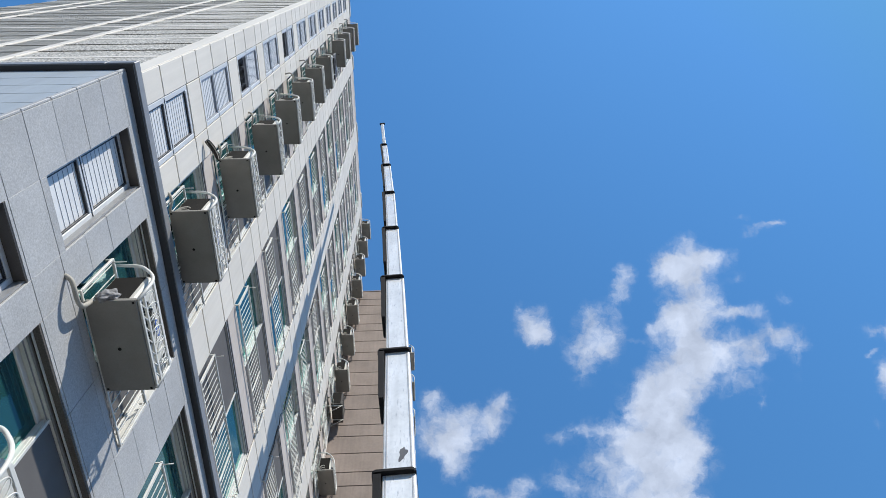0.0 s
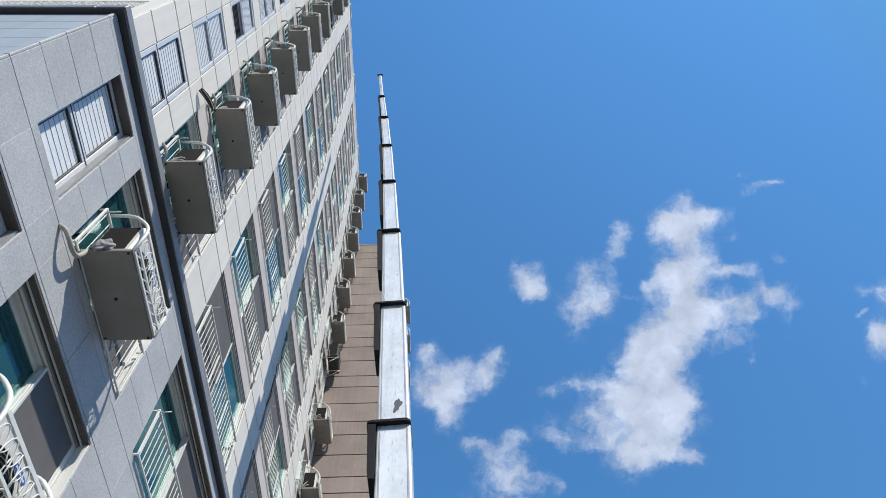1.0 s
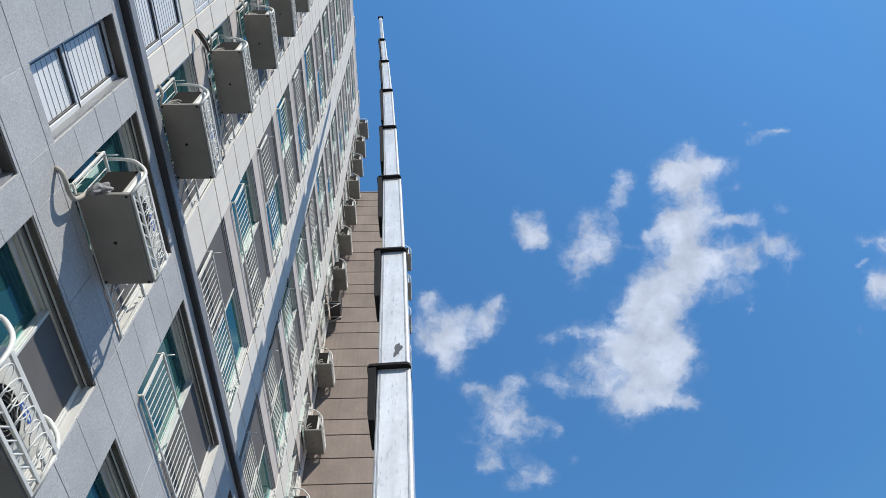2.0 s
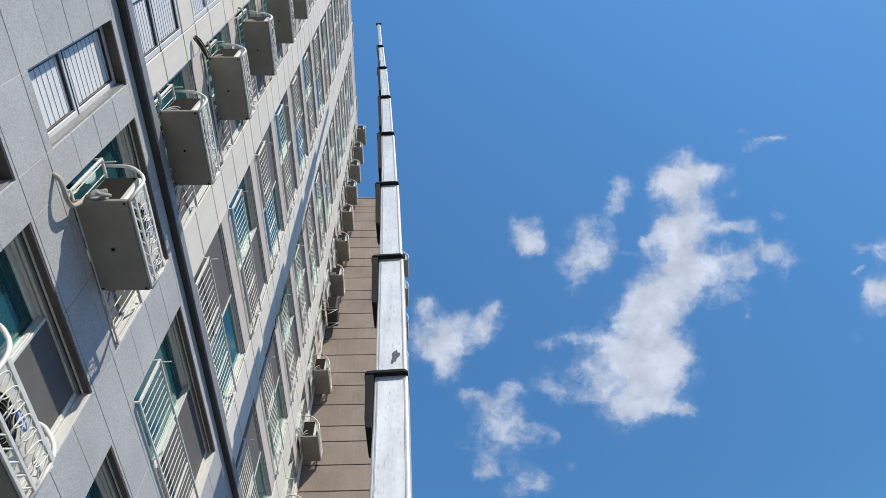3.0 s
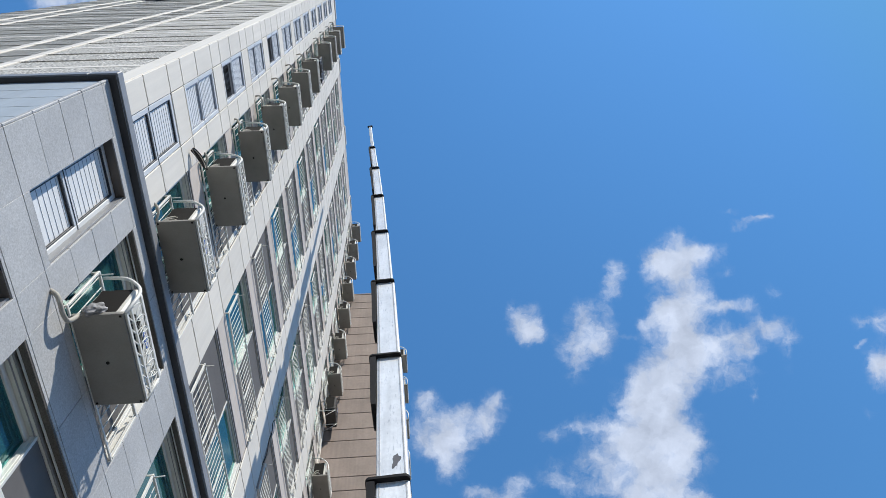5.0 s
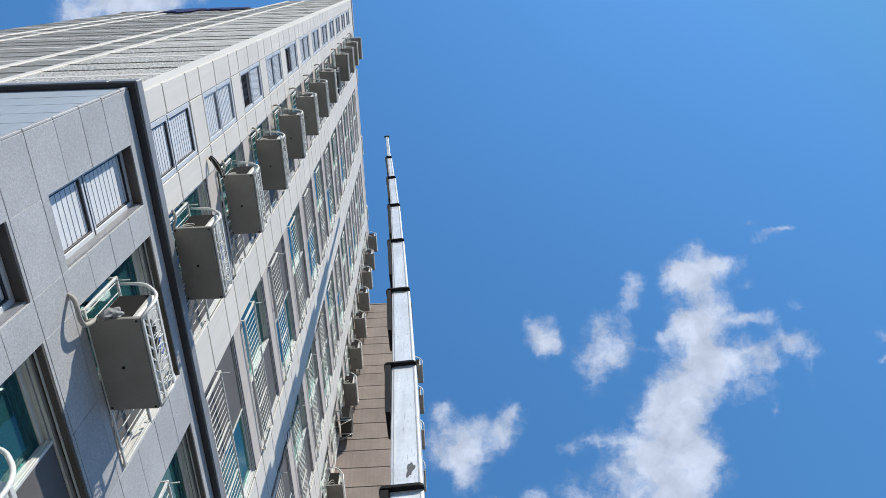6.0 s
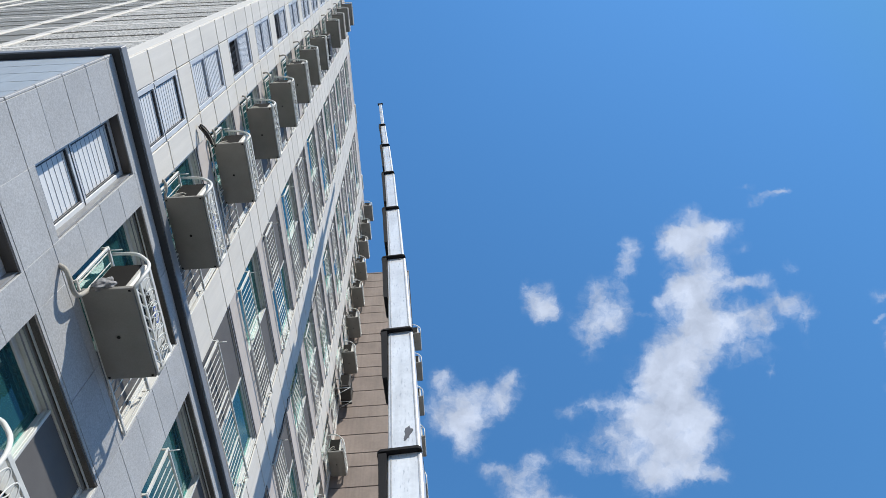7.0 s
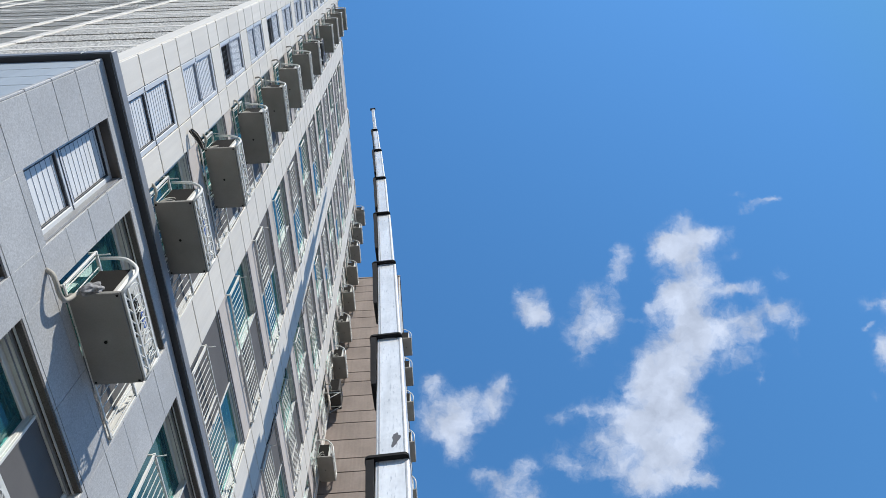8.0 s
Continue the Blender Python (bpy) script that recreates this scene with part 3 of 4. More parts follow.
# ---------------------------------------------------------------- end wall
end_back = bmesh.new()
add_box(end_back, (STEP_X + .002, YW + .035, BELT + .15), (BACK - .002, YW + .25, ROOF))
add_box(end_back, (END_X - .28, YW + .035, BELT + .15), (STEP_X, YW + .25, STEP_TOP - .5))
end_wall = part("end_wall", end_back, M_GROOVE, building)
piece("corner_strip", (-4.245, YW - .003, BELT + .2), (FACE - .032, YW + .03, ROOF), M_PAINT, building, .003)
FIELDS = [(-6.64, -4.246, False), (-7.76, -6.86, True), (STEP_X, -7.97, True), (-11.54, STEP_X - .004, True), (-12.54, -11.76, True), (END_X, -12.76, True)]
PILASTERS = (-6.75, -7.865, -11.65, -12.65)
RIBBED = {}


def ribbed_panel(x0, x1, z0, z1):
    """A cladding panel with level ribs about 7 cm apart; alike panels share a mesh."""
    key = (round(x1 - x0, 3), round(z1 - z0, 3))
    if key not in RIBBED:
        w, h = key
        n = max(2, round(h / .07))
        ring = [(.03, 0.0)]
        for r in range(n):
            a = h * r / n
            ring += [(.0, a + .004), (.0, a + .6 * h / n), (.012, a + .72 * h / n), (.012, a + h / n - .001)]
        ring.append((.03, h))
        bm = bmesh.new()
        ends = [[bm.verts.new((x, y, z)) for y, z in ring] for x in (0, w)]
        for a in range(len(ring)):
            b = (a + 1) % len(ring)
            bm.faces.new([ends[0][a], ends[0][b], ends[1][b], ends[1][a]])
        for e in ends:
            bm.faces.new(e)
        bmesh.ops.recalc_face_normals(bm, faces=bm.faces[:])
        me = bpy.data.meshes.new("ribbed_panel")
        bm.to_mesh(me)
        bm.free()
        me.materials.append(M_RIBBED)
        RIBBED[key] = me
    ob = new("ribbed_panel", RIBBED[key])
    ob.location, ob.parent = (x0, YW, z0), end_wall


for x0, x1, ribs in FIELDS:
    for z0, z1 in zip(JOINTS, JOINTS[1:]):
        if x1 < STEP_X and z1 > STEP_TOP:
            break
        banded = abs((z1 - 13.35 + STOREY / 2) % STOREY - STOREY / 2) < .05
        lapped = z0 > 11.5 and abs((z0 - 13.35 + STOREY / 2) % STOREY - STOREY / 2) > .05
        top = z1 - (.012 if banded else .03)
        if ribs:
            ribbed_panel(x0, x1, z0 + G, top)
        else:
            piece("panel", (x0, YW, z0 + G), (x1, YW + .034, top), M_ROUGH, end_wall, .003)
        if banded:
            piece("band", (x0, YW - .005, top - .16), (x1, YW + .033, top + .001), M_PAINT, end_wall, .002)
        if lapped:      # the lower edge oversails the panel below
            piece("drip_edge", (x0, YW - .015, z0 + .004), (x1, YW + .033, z0 + .06), M_RIBBED if ribs else M_ROUGH, end_wall, .002)
for x in PILASTERS:
    for z0, z1 in zip(JOINTS, JOINTS[1:]):
        if x < STEP_X and z1 > STEP_TOP:
            break
        piece("pilaster", (x - .095, YW - .024, z0 + .006), (x + .095, YW + .03, z1 - .006), M_PAINT, end_wall, .012)
        if x > STEP_X and z1 < 22:
            comb = bmesh.new()
            n = round((z1 - z0) / .07)
            for i in range(n):
                z = z0 + (z1 - z0) * (i + .5) / n
                add_box(comb, (x - .15, YW - .018, z - .017), (x - .094, YW + .005, z + .017), .004)
            tagged(part("render_teeth", comb, M_PAINT, end_wall, "toothed render edge running into the ribs"), kind="stuff")

# tarps hung over the parapet of the end wall
rear_edge = max(z for z in JOINTS if z <= STEP_TOP)
box("rear_coping", (END_X - .3, YW - .03, rear_edge + .002), (STEP_X - .002, Y0 + .3, rear_edge + .2), M_PAINT, building, .02)
for x0, x1 in ((-11.95, -10.5), (-10.35, -8.25)):
    t = bmesh.new()
    steps = 24
    for j in range(steps):
        a, b = x0 + (x1 - x0) * j / steps, x0 + (x1 - x0) * (j + 1) / steps
        drop = (2.9 if x0 < -11 else 1.7) + .9 * noise.noise(Vector((a * 1.7, 0, 0)))
        add_box(t, (a, YW - .07 - .02 * (j % 2), rear_edge + .2 - drop), (b + .003, YW - .045 - .02 * (j % 2), rear_edge + .202))
    tagged(mesh_object("tarp", t, M_TARP), "dark blue tarp hung over the roof parapet", "tarp", "tarps on the roof edge")

# ---------------------------------------------------------------- granite base
SBACK = bmesh.new()
stone_openings = []
for k in STONE:
    for col in ("small", "rack", "wide", "second", "corner"):
        y0, y1 = c[col]
        shift = .13 if col == "small" else .03
        stone_openings.append((y0 + shift, y1 + .06, 8.52 + 3.02 * (k + 1), 10.74 + 3.02 * (k + 1)))
SX = FACE - .02       # face of the granite


def strips(y0, y1):
    """The free stretches (z0, z1) of the stone wall between y0 and y1."""
    cuts = sorted((o[2], o[3]) for o in stone_openings if o[0] <= y0 + .001 and o[1] >= y1 - .001)
    out, z = [], 0.0
    for a, b in cuts:
        out.append((z, a))
        z = b
    return out + [(z, BELT - .03)]


stone_edges = sorted({Y0 + .02, Y1} | {round(v, 4) for o in stone_openings for v in o[:2]})
for ya, yb in zip(stone_edges, stone_edges[1:]):
    for z0, z1 in strips(ya, yb):
        add_box(SBACK, (BACK, ya, z0), (SX - .03, yb, z1))
granite = part("granite_base", SBACK, M_STONE_BACK, building)
for i, (y0, y1, z0, z1) in enumerate(stone_openings):
    if i % 5 == 0:
        barred_window(y0, y1, z0, z1, SX - .13)
        box("head_lining", (SX - .129, y0 + .003, z1 - .025), (SX - .004, y1 - .027, z1 - .002), M_BRONZE, granite, .003)
        box("window_reveal", (SX - .129, y1 - .025, z0), (SX - .032, y1 - .001, z1), M_FLASHING, granite)
    else:
        w = sliding_window(y0, y1, z0, z1, False, glaze=SX - .14, face=SX, lining=M_REVEAL, ledge=M_LEDGE)
siding = part("end_siding", (lambda b: (add_box(b, (END_X, Y0 + .006, 0), (SX - .062, Y0 + .019, BELT - .032)), b)[1])(bmesh.new()), M_SIDING, building, "pale sheet siding tinted with its bluish shade")
for z in [0.55 * j for j in range(20)]:
    piece("siding_seam", (END_X, Y0 + .0035, z), (SX - .07, Y0 + .0055, z + .008), M_SIDING, siding, .002)

# ---------------------------------------------------------------- granite slabs
COURSE = 0.603
courses = [10.79 - COURSE * j for j in range(0, 18)]
courses = sorted([z for z in courses if z > 0] + [BELT - .03, 0.0])
for ya, yb in zip(stone_edges, stone_edges[1:]):
    for z0, z1 in strips(ya, yb):
        levels = [z0] + [z for z in courses if z0 + .05 < z < z1 - .05] + [z1]
        for j, (a, b) in enumerate(zip(levels, levels[1:])):
            if a < 3.0 or ya > 13:
                continue
            span = yb - ya
            n = max(1, round(span / 1.3))
            for s in range(n):
                p, q = ya + span * s / n, ya + span * (s + 1) / n
                piece("slab", (SX - .03, p + .003 * (s > 0), a + .004), (SX + .001 * ((j + s) % 3), q - .003 * (s < n - 1), b - .004), M_STONE, granite, .003)
low = bmesh.new()
for ya, yb in zip(stone_edges, stone_edges[1:]):
    for z0, z1 in strips(ya, yb):
        levels = [z0] + [z for z in courses if z0 + .05 < z < z1 - .05] + [z1]
        for a, b in zip(levels, levels[1:]):
            if a < 3.0 or ya > 13:
                add_box(low, (SX - .03, ya, a + .004), (SX, yb, b - .004), .003)
tagged(part("lower_slabs", low, M_STONE, granite), kind="stuff")
for j, z in enumerate(courses[:-1]):
    piece("corner_slab", (SX - .06, Y0 - .012, z + .006), (SX - .002, Y0 + .018, courses[j + 1] - .006), M_STONE, granite, .006)


# ---------------------------------------------------------------- window railings
def window_railing(width):
    """White steel guard: top and bottom rail, upright bars, middle post and a drying-line rod."""
    r = thing("window_railing", "white painted steel window railing with upright bars", "railing", "window railings")
    H, X = 0.92, 0.0
    box("bottom_rail", (X - .012, 0, 0), (X + .012, width, .035), M_RAIL, r, .004)
    box("top_rail", (X - .02, 0, H - .04), (X + .02, width, H), M_RAIL, r, .008)
    bays = max(2, round(width / 1.15))
    for y in [(width - .04) * i / bays for i in range(bays + 1)]:
        box("post", (X - .016, y, .036), (X + .016, y + .035, H - .041), M_RAIL, r, .005)
    n = max(6, round(width / .14))
    bm = bmesh.new()
    add_box(bm, (-.006, -.0065, .035), (.006, .0065, H - .04), .002)
    first = part("baluster", bm, M_RAIL, r)
    first.location = (X, width / n * .5, 0)
    for j in range(1, n):
        o = new("baluster", first.data)
        o.parent, o.location = r, (X, width * (j + .5) / n, 0)
    for y in (.01, width - .03):
        box("wall_bracket", (X - .09, y, H - .035), (X - .021, y + .025, H - .008), M_RAIL, r, .003)
        box("wall_bracket", (X - .09, y, .003), (X - .013, y + .025, .036), M_RAIL, r, .003)
    tube("drying_rod", [(X + .02, .05, H - .03), (X + .17, .055, H - .01)], .009, M_RAIL, r)
    return r


RAIL_X = FACE + .055
made = {}
for col in ("rack", "wide", "second", "corner"):
    width = c[col][1] - c[col][0] - .08
    made[col] = None
    for k in [-2, -1] + PAINTED:
        if col == "corner" and k < 0:
            continue
        m = pose(RAIL_X - (.02 if k < 0 else 0) - (.03 if col == "rack" else 0), c[col][0] + (.08 if k < 0 else .04), storey(k, SILL - .04) if k >= 0 else 8.54 + 3.02 * (k + 1))
        if made[col] is None:
            made[col] = window_railing(width)
            made[col].matrix_basis = m
        else:
            copy_thing(made[col], m)


# ---------------------------------------------------------------- air conditioner racks
RACK_W, RACK_D = 1.15, 0.54


def rack(name="air_conditioner_rack"):
    """Galvanised tray with a drain hole, a ring-pattern front guard and bent side rails. Origin: inner near corner of the tray's underside."""
    r = thing(name, "grey steel air conditioner rack with a ring-pattern guard", "rack", "air conditioner racks")
    t = bmesh.new()
    add_box(t, (0, 0, 0), (RACK_D, RACK_W, .012), .003)
    part("tray", t, M_TRAY, r)
    for lo, hi in (((0, 0), (RACK_D, .012)), ((0, RACK_W - .012), (RACK_D, RACK_W)), ((RACK_D - .012, .0125), (RACK_D, RACK_W - .0125)), ((0, .0125), (.012, RACK_W - .0125))):
        box("tray_lip", (lo[0], lo[1], .0125), (hi[0], hi[1], .055), M_TRAY, r, .002)
    hole = bmesh.new()
    bmesh.ops.create_cone(hole, cap_ends=True, segments=14, radius1=.019, radius2=.019, depth=.008, matrix=Matrix.Translation((RACK_D * .48, RACK_W * .52, -.002)))
    part("drain_hole", hole, M_ACDARK, r, "dark drain hole")
    for x, y in ((.03, .03), (RACK_D - .03, .03), (.03, RACK_W - .03), (RACK_D - .03, RACK_W - .03)):
        piece("bolt", (x - .012, y - .012, -.008), (x + .012, y + .012, -.0005), M_ACDARK, r, .003)
    for y in (.015, RACK_W - .015):
        tube("side_rail", arc([(-.03, y, .93), (RACK_D * .5, y, .91), (RACK_D + .015, y, .58), (RACK_D + .015, y, .03)], .2), .021, M_RAIL, r)
    for z, h in ((.045, .020), (.17, .020), (.47, .026)):
        box("guard_rail", (RACK_D + .003, .02, z - h), (RACK_D + .028, RACK_W - .02, z + h), M_RAIL, r, .004)
    n = 7
    for j in range(n):
        y, rad = .06 + (RACK_W - .12) * (j + .5) / n, .088
        tube("guard_hoop", [(RACK_D + .017 + .012 * (j % 2), y + rad * math.cos(a), .19 + .25 * math.sin(a)) for a in [math.pi * i / 12 for i in range(13)]], .007, M_RAIL, r, sides=5)
        tube("guard_hoop", [(RACK_D + .012 + .010 * (j % 2), y + .07 + rad * math.cos(a), .455 - .20 * math.sin(a)) for a in [math.pi * i / 10 for i in range(11)]], .006, M_RAIL, r, sides=5)
        tube("guard_strut", [(RACK_D + .017, y - rad * .6, .06), (RACK_D + .017, y + rad * .6, .155)], .010, M_RAIL, r, sides=5)
    return r


def air_conditioner(shell=M_AC, words="ivory outdoor air conditioner unit standing in its rack"):
    """Outdoor unit with a fan grille in front and a dark finned near side."""
    a = thing("air_conditioner", words, "air conditioner", "air conditioners")
    W, D, H = 1.0, .44, .84
    box("casing", (0, 0, .012), (D, W, H), shell, a, .02)
    fan = bmesh.new()
    for q in range(1, 7):
        rad = .27 * q / 6
        add_tube(fan, [(D + .008, W * .40 + rad * math.cos(t), H * .42 + rad * math.sin(t)) for t in [2 * math.pi * i / 24 for i in range(25)]], .004, 4, False)
    part("fan_grille", fan, M_GRILLE, a, "grey wire fan grille")
    disc = bmesh.new()
    bmesh.ops.create_cone(disc, cap_ends=True, segments=28, radius1=.275, radius2=.275, depth=.008, matrix=Matrix.Translation((D + .001, W * .40, H * .42)) @ Matrix.Rotation(radians(90), 4, "Y"))
    part("fan_opening", disc, M_ACDARK, a, "dark fan opening")
    box("side_grille", (.03, -.008, .08), (D - .06, -.001, H - .03), M_ACDARK, a, .002, "dark finned side")
    oval = bmesh.new()
    bmesh.ops.create_cone(oval, cap_ends=True, segments=24, radius1=.5, radius2=.5, depth=1, matrix=Matrix.Translation((D + .003, W - .40, .66)) @ Matrix.Diagonal((.004, .25, .10, 1)) @ Matrix.Rotation(radians(90), 4, "Y"))
    badge = part("badge", oval, M_BLUEBADGE, a, "plain oval blue maker's badge")
    box("badge_bar", (D + .0055, W - .49, .648), (D + .007, W - .31, .672), M_WHITE, badge)
    for y in (.1, W - .16):
        box("foot", (.02, y, 0), (D - .02, y + .06, .0115), M_ACDARK, a, .002)
    return a


def hose(at, seed):
    """A lagged pipe pair that leaves the wall, hangs in a loop and enters the unit."""
    q = random.Random(seed)
    h = thing("refrigerant_hose", "taped grey refrigerant hose looped from wall to unit", "hose", "refrigerant hoses", at=at)
    sag = .02 + .08 * q.random()
    tube("hose_run", arc([(-.19, -.24, -.16), (-.02, -.27, -.11), (.06, -.15, -.18 - sag), (.02, -.03, -.31), (.05, .03, -.26)], .14, 6), .022, M_HOSE, h)
    tube("hose_tail", arc([(.04, .04, -.25), (.10, .03, -.05), (.2, .05, .05), (.28, .09, -.04)], .08, 6), .017, M_HOSE, h)
    tube("hose_tail", arc([(.07, .04, -.24), (.16, .02, -.12), (.25, .05, -.1), (.30, .09, -.16)], .08, 6), .014, M_HOSE, h)
    return h


first_rack, first_unit = rack(), air_conditioner()
TRAY_X = FACE + .19
spots = [(TRAY_X, 3.46, storey(k, 11.06) - (.24 if k < -1 else 0)) for k in range(-3, 12) if k != 7]
spots += [(TRAY_X - .13, 17.05, z) for z in (44.9, 41.75, 38.9, 36.0, 32.95, 29.9, 26.87)]
spots += [(TRAY_X - .12, 17.05, z) for z in (20.46, 17.21, 13.95)]
spots += [(-0.87, 20.55, 33.55 - 2.87 * j) for j in range(8)]
for j, (x, y, z) in enumerate(spots):
    q = random.Random(j)
    # lower racks grow along eye rays to the wall, fitted to the camera's view
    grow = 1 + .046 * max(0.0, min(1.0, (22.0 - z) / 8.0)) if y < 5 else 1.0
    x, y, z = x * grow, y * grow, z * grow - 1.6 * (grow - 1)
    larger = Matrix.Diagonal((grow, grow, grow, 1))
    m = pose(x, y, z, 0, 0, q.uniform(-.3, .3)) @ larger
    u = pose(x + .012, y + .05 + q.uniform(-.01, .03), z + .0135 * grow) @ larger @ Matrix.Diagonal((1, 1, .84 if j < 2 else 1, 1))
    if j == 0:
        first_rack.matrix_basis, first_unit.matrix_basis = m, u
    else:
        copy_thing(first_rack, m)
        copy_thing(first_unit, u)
    if x < -3 and j != 2:
        hose((x, y, z + .3), j)

# the thick lagged hose that leaves the stone wall beside the lowest full rack in view
wall_hose = thing("refrigerant_hose", "thick beige taped hose looping from the stone wall into a rack", "hose", "refrigerant hoses")
tube("hose_run", arc([(-3.93, 3.205, 8.385), (-3.845, 3.24, 8.345), (-3.805, 3.33, 8.285), (-3.79, 3.45, 8.25), (-3.79, 3.56, 8.30), (-3.80, 3.61, 8.44), (-3.80, 3.64, 8.62), (-3.70, 3.72, 8.74)], .12, 6), .029, M_HOSE, wall_hose)
for shift in (0, .05, .1):
    tube("hose_tail", arc([(-3.72 + shift, 3.70, 8.70), (-3.74 + shift, 3.78, 8.98 + shift), (-3.60 + shift, 3.88, 9.06 - shift), (-3.58, 3.86 + shift, 8.8)], .12, 6), .015, M_HOSE, wall_hose)

# two units that hang on bare brackets without a tray
for y, z in ((3.75, storey(7, 11.0)), (17.15, 24.5)):
    b = thing("bracket_frame", "thin steel angle frame carrying an air conditioner", "bracket", "bare brackets", at=(FACE, y, z))
    for yy in (.06, .78):
        box("angle", (.0, yy, -.035), (.62, yy + .03, -.001), M_RAIL, b, .003)
        tube("stay", [(.01, yy + .015, -.5), (.58, yy + .015, -.037)], .011, M_RAIL, b, sides=6)
    old = air_conditioner(M_OLDAC, "old dark outdoor air conditioner on a bare bracket")
    old.matrix_basis = pose(FACE + .14, y, z + .0005)
    hose((FACE + .19, y, z + .3), 77)

# ---------------------------------------------------------------- brown wing
WING_Y, WING_X, WING_TOP = 18.45, -.825, 37.2
wing = thing("brown_wing", "brown-painted wing of the apartment block with joint lines", "building", at=(0, 0, 0))
core = bmesh.new()
add_box(core, (-12, WING_Y + .03, 0), (WING_X - .03, 34, WING_TOP - .02))
wing_core = part("wing_wall", core, M_GROOVE, wing)
wing_joints = [0.0] + [25.81 + 2.87 * n + z for n in range(-9, 5) for z in (0, 1.05, 1.79) if .1 < 25.81 + 2.87 * n + z < WING_TOP - .3] + [WING_TOP]
for z0, z1 in zip(wing_joints, wing_joints[1:]):
    piece("panel", (-3.95, WING_Y, z0 + .018), (WING_X - .03, WING_Y + .032, z1 - .018), M_BROWN, wing_core, .01)
    piece("side_panel", (WING_X - .031, WING_Y, z0 + .018), (WING_X, 34, z1 - .018), M_PAINT, wing_core, .01)
box("coping", (-12, WING_Y - .03, WING_TOP - .02), (WING_X + .04, 34, WING_TOP + .1), M_BROWN, wing, .02)

# ---------------------------------------------------------------- telescopic boom
# boom joints from the foot up, slightly bowed, placed to fit the camera's view
JOINT = [Vector(p) for p in ((-0.15, 6.55, 0.0), (-0.318, 6.907, 8.85), (-0.407, 7.068, 12.28), (-0.529, 7.213, 15.77), (-0.684, 7.355, 19.34),
                             (-0.856, 7.482, 22.95), (-1.074, 7.600, 26.72), (-1.306, 7.717, 30.40), (-1.57, 7.763, 34.85))]
WIDTHS = [.49, .472, .44, .385, .34, .30, .235, .15]
boom = thing("telescopic_boom", "silver telescopic boom of a lifting truck, fully extended", "boom")


def along(p, q):
    """The turn that lays z along p to q and keeps x level."""
    z = (q - p).normalized()
    y = z.cross(Vector((1, 0, 0))).normalized()
    return Matrix.Translation(p) @ Matrix((y.cross(z), y, z)).transposed().to_4x4() @ pose(0, 0, 0, 0, 0, -2.5)


def outline(bm, ring, z0, z1):
    """A prism over a closed outline."""
    low, high = [bm.verts.new((x, y, z0)) for x, y in ring], [bm.verts.new((x, y, z1)) for x, y in ring]
    n = len(ring)
    for i in range(n):
        bm.faces.new([low[i], low[(i + 1) % n], high[(i + 1) % n], high[i]])
    bm.faces.new(low[::-1])
    bm.faces.new(high)


def rounded(x0, x1, y0, y1, r, n=5):
    ring = []
    for cx, cy, a0 in ((x1 - r, y1 - r, 0), (x0 + r, y1 - r, 90), (x0 + r, y0 + r, 180), (x1 - r, y0 + r, 270)):
        ring += [(cx + r * math.cos(radians(a0 + 90 * i / n)), cy + r * math.sin(radians(a0 + 90 * i / n))) for i in range(n + 1)]
    return ring


for k, w in enumerate(WIDTHS):
    p, q = JOINT[k], JOINT[k + 1]
    m, size = along(p, q), (q - p).length
    sec = bmesh.new()
    outline(sec, rounded(-w / 2, w / 2, -w / 2, w / 2, .03), -.2 if k else 0, size)
    part("boom_section", sec, M_BOOM, boom).matrix_basis = m
    for s in (-1, 1):
        strip = bmesh.new()
        add_box(strip, (s * (w / 2 - .052) - .011, -w / 2 - .007, .06), (s * (w / 2 - .052) + .011, -w / 2 + .002, size - .05), .003)
        part("weld_strip", strip, M_LIP, boom, "dull grey weld strip").matrix_basis = m
    if k == 7:
        break
    ring = bmesh.new()
    outline(ring, rounded(-w / 2 - .29 * w, w / 2 + .004, -w / 2 - .085, w / 2 + .03, .075), size - .033, size + .017)
    part("collar", ring, M_COLLAR, boom, "black steel collar").matrix_basis = m
    side = bmesh.new()
    a, b = -w / 2 - .25 * w, -w / 2 - .004
    drop = min(1.1 + .5 * k, 3.0)
    tri = [(a, size - .056), (b, size - .056), (b, size - drop), (a + .35 * (b - a), size - drop), (a + .2 * (b - a), size - drop + .12)]
    front, rear = [side.verts.new((x, -w / 2 - .07, z)) for x, z in tri], [side.verts.new((x, w / 2, z)) for x, z in tri]
    side.faces.new(front[::-1])
    side.faces.new(rear)
    for i in range(5):
        side.faces.new([front[i], front[(i + 1) % 5], rear[(i + 1) % 5], rear[i]])
    bmesh.ops.recalc_face_normals(side, faces=side.faces[:])
    part("side_cover", side, M_COLLAR, boom, "black tapered side cover").matrix_basis = m
top = along(JOINT[7], JOINT[8])
tip = (JOINT[8] - JOINT[7]).length
box("head_post", (-.05, -.05, tip + .001), (.05, .05, tip + .35), M_COLLAR, boom, .01).matrix_basis = top
box("head_bar", (-.13, -.06, tip + .352), (.13, .06, tip + .44), M_COLLAR, boom, .03).matrix_basis = top
second = along(JOINT[1], JOINT[2])
smear = bmesh.new()
blot = random.Random(3)
ring = []
for i in range(26):
    a = 2 * math.pi * i / 26
    r = 1 + .22 * math.sin(3 * a + 1) + .14 * math.sin(5 * a) + blot.uniform(-.08, .08)
    ring.append((.06 + .055 * r * math.cos(a) + .03 * math.sin(a), .42 + .15 * r * math.sin(a)))
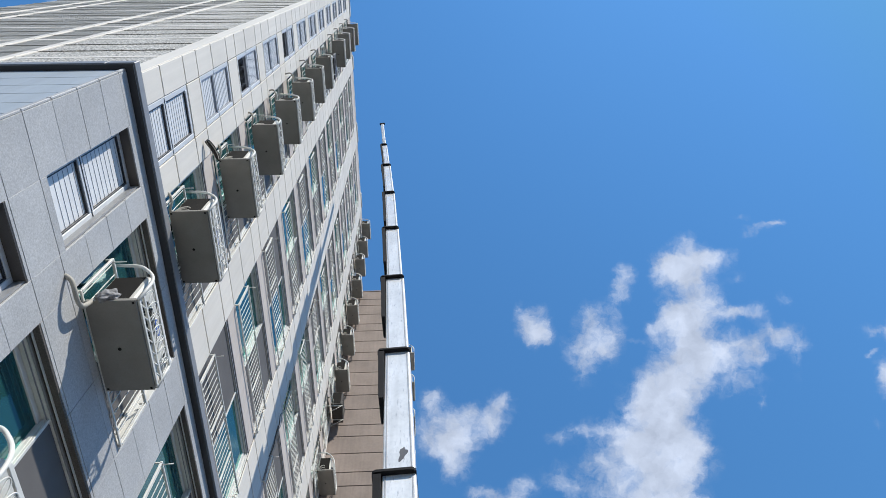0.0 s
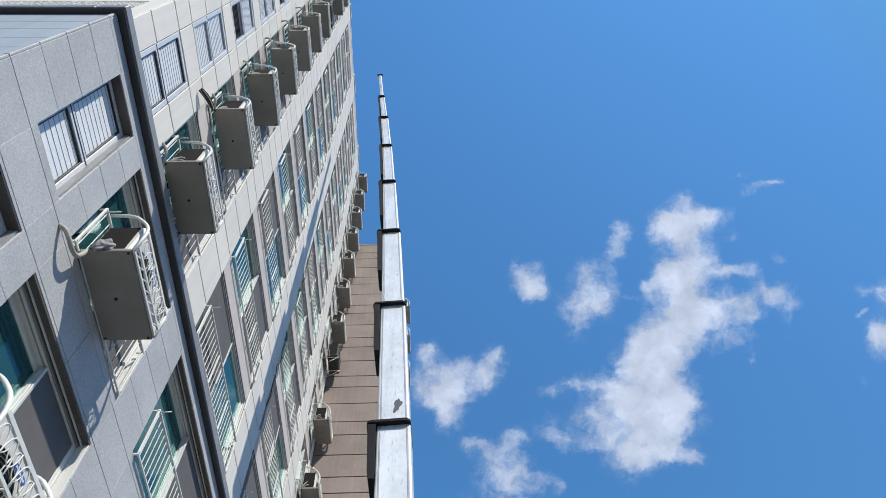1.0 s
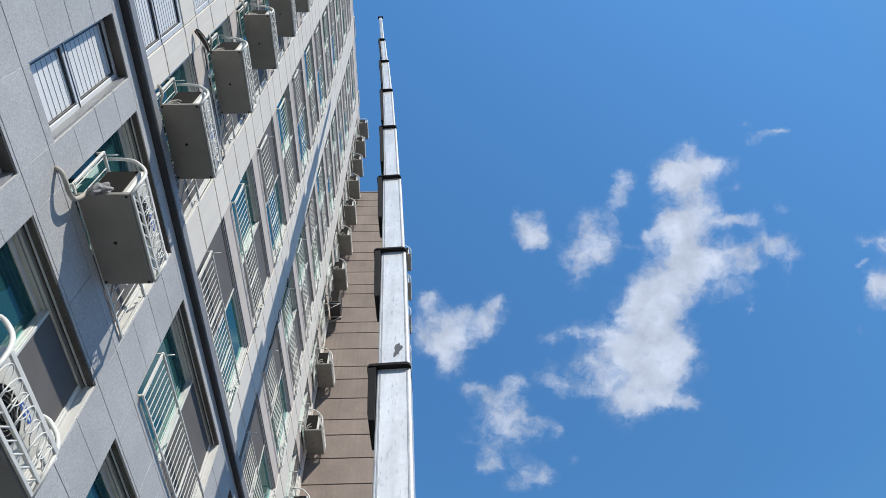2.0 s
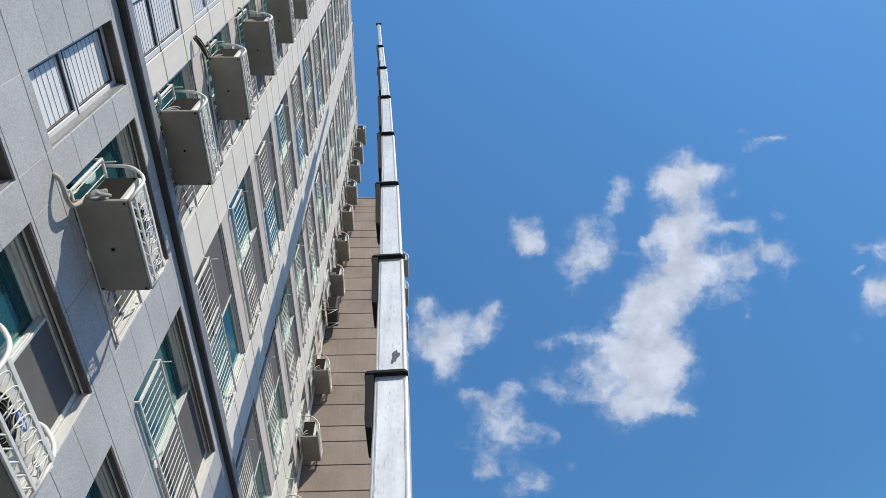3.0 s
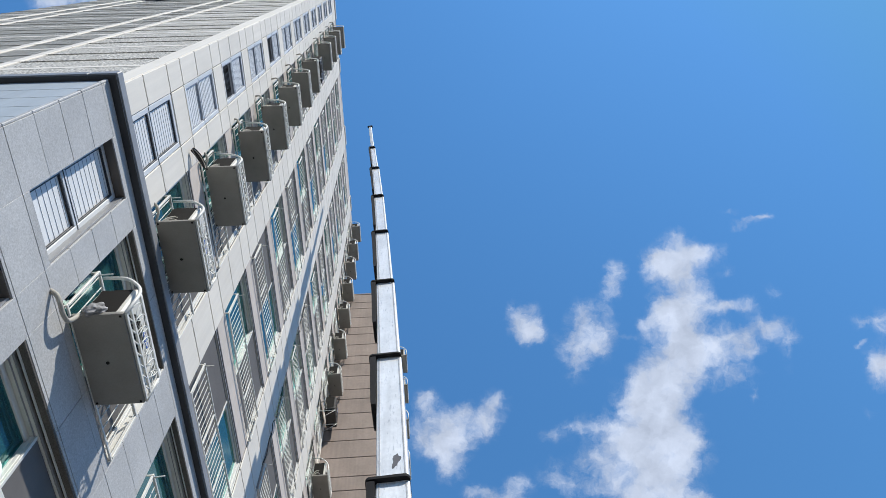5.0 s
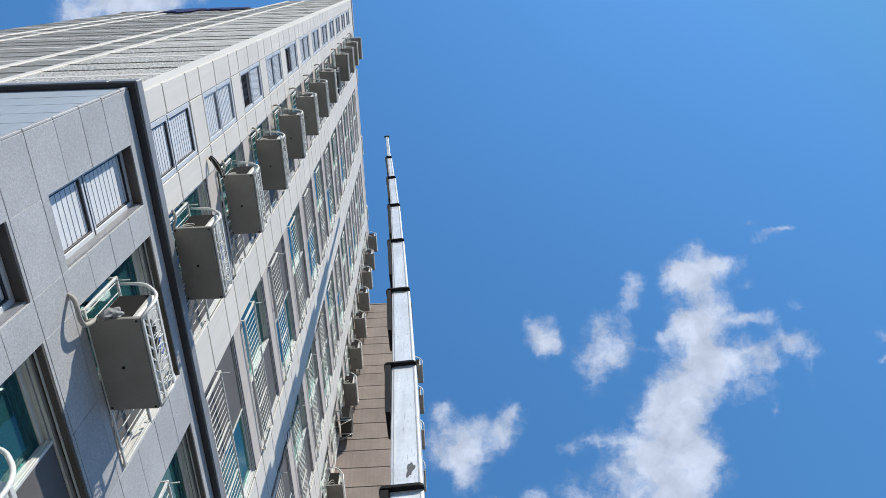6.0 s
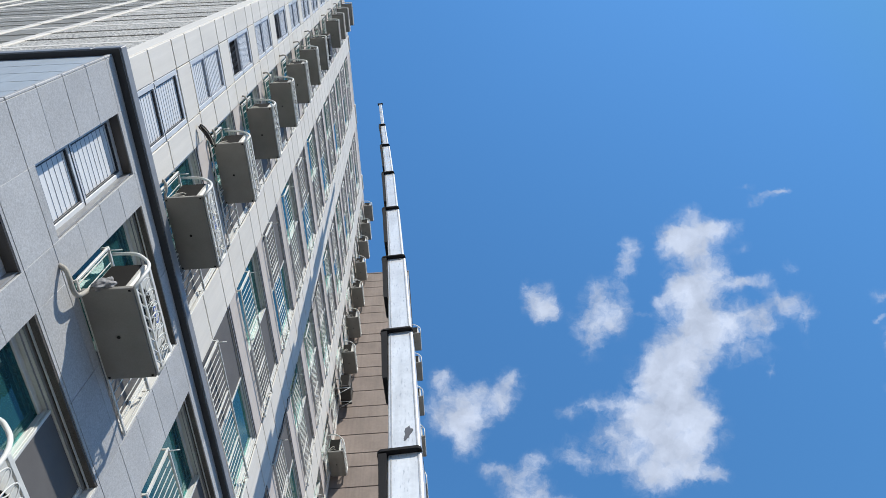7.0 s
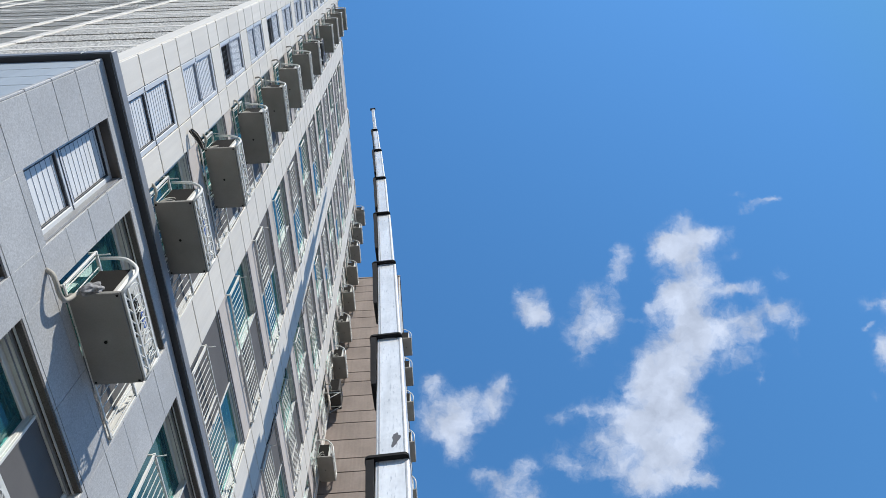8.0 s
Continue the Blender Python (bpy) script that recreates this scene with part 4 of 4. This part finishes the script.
plate = [smear.verts.new((x, -WIDTHS[1] / 2 - .002, z)) for x, z in ring]
smear.faces.new(plate[::-1])
part("grease_smear", smear, M_SMUDGE, boom, "dark grease smear").matrix_basis = second
base = bmesh.new()
bmesh.ops.create_cone(base, cap_ends=True, segments=32, radius1=.9, radius2=.75, depth=.3, matrix=Matrix.Translation((JOINT[0].x, JOINT[0].y, .15)))
part("turntable", base, M_COLLAR, boom)


# ---------------------------------------------------------------- loose cables on the long front
for y, z0, z1, seed in ((11.5, 15.0, 18.2, 1), (11.55, 21.4, 23.5, 2), (16.3, 20.0, 25.5, 3)):
    q = random.Random(seed)
    run = [(FACE + .02, y, z1)]
    n = 9
    for i in range(1, n):
        run.append((FACE + .05 + .05 * q.random(), y + q.uniform(-.13, .13), z1 + (z0 - z1) * i / n))
    run.append((FACE + .01, y + .1, z0))
    cable = thing("cable_bundle", "dark loose cable bundle hanging on the wall", "cable", "cables on the wall")
    tube("cable", arc(run, .3, 4), .010, M_ACDARK, cable)
    tube("cable", arc([(a + .03, b + .05 * q.random(), c + .1) for a, b, c in run], .3, 4), .010, M_HOSE, cable)

# folded bundle of spare hose that sags from a wall hook to one of the racks
bundle = thing("hose_bundle", "dark folded bundle of spare hose sagging from wall to rack", "hose")
for i in range(4):
    long, thick = .20 + .012 * i, .016 + .009 * i
    run = []
    for j in range(23):
        a = 2 * math.pi * j / 22
        along_run, swell = math.cos(a), math.sin(a)
        run.append((FACE + .12 + .085 * along_run + .010 * i, 3.25 + long * .85 * along_run, 13.81 + thick * 2.2 * swell - .05 * along_run ** 2 + .008 * i))
    tube("hose_turn", run, .011, M_HOSE if i == 2 else M_ACDARK, bundle, sides=6)

# crumpled cloth stuffed between the stone wall and the unit in the lowest full rack
cloth = bmesh.new()
bmesh.ops.create_icosphere(cloth, subdivisions=4, radius=1)
for v in cloth.verts:
    d = v.co.normalized()
    fold = .55 * noise.noise(d * 1.7 + Vector((3, 1, 7))) + .22 * noise.noise(d * 4.2)
    v.co = Vector((d.x * .125, d.y * .06, d.z * .10)) * (1 + fold)
rag = mesh_object("cloth", cloth, M_RAG, smooth=True)
rag.location = (-3.64, 3.60, 8.64)
tagged(rag, "crumpled grey cloth stuffed beside the unit in a rack", "cloth")
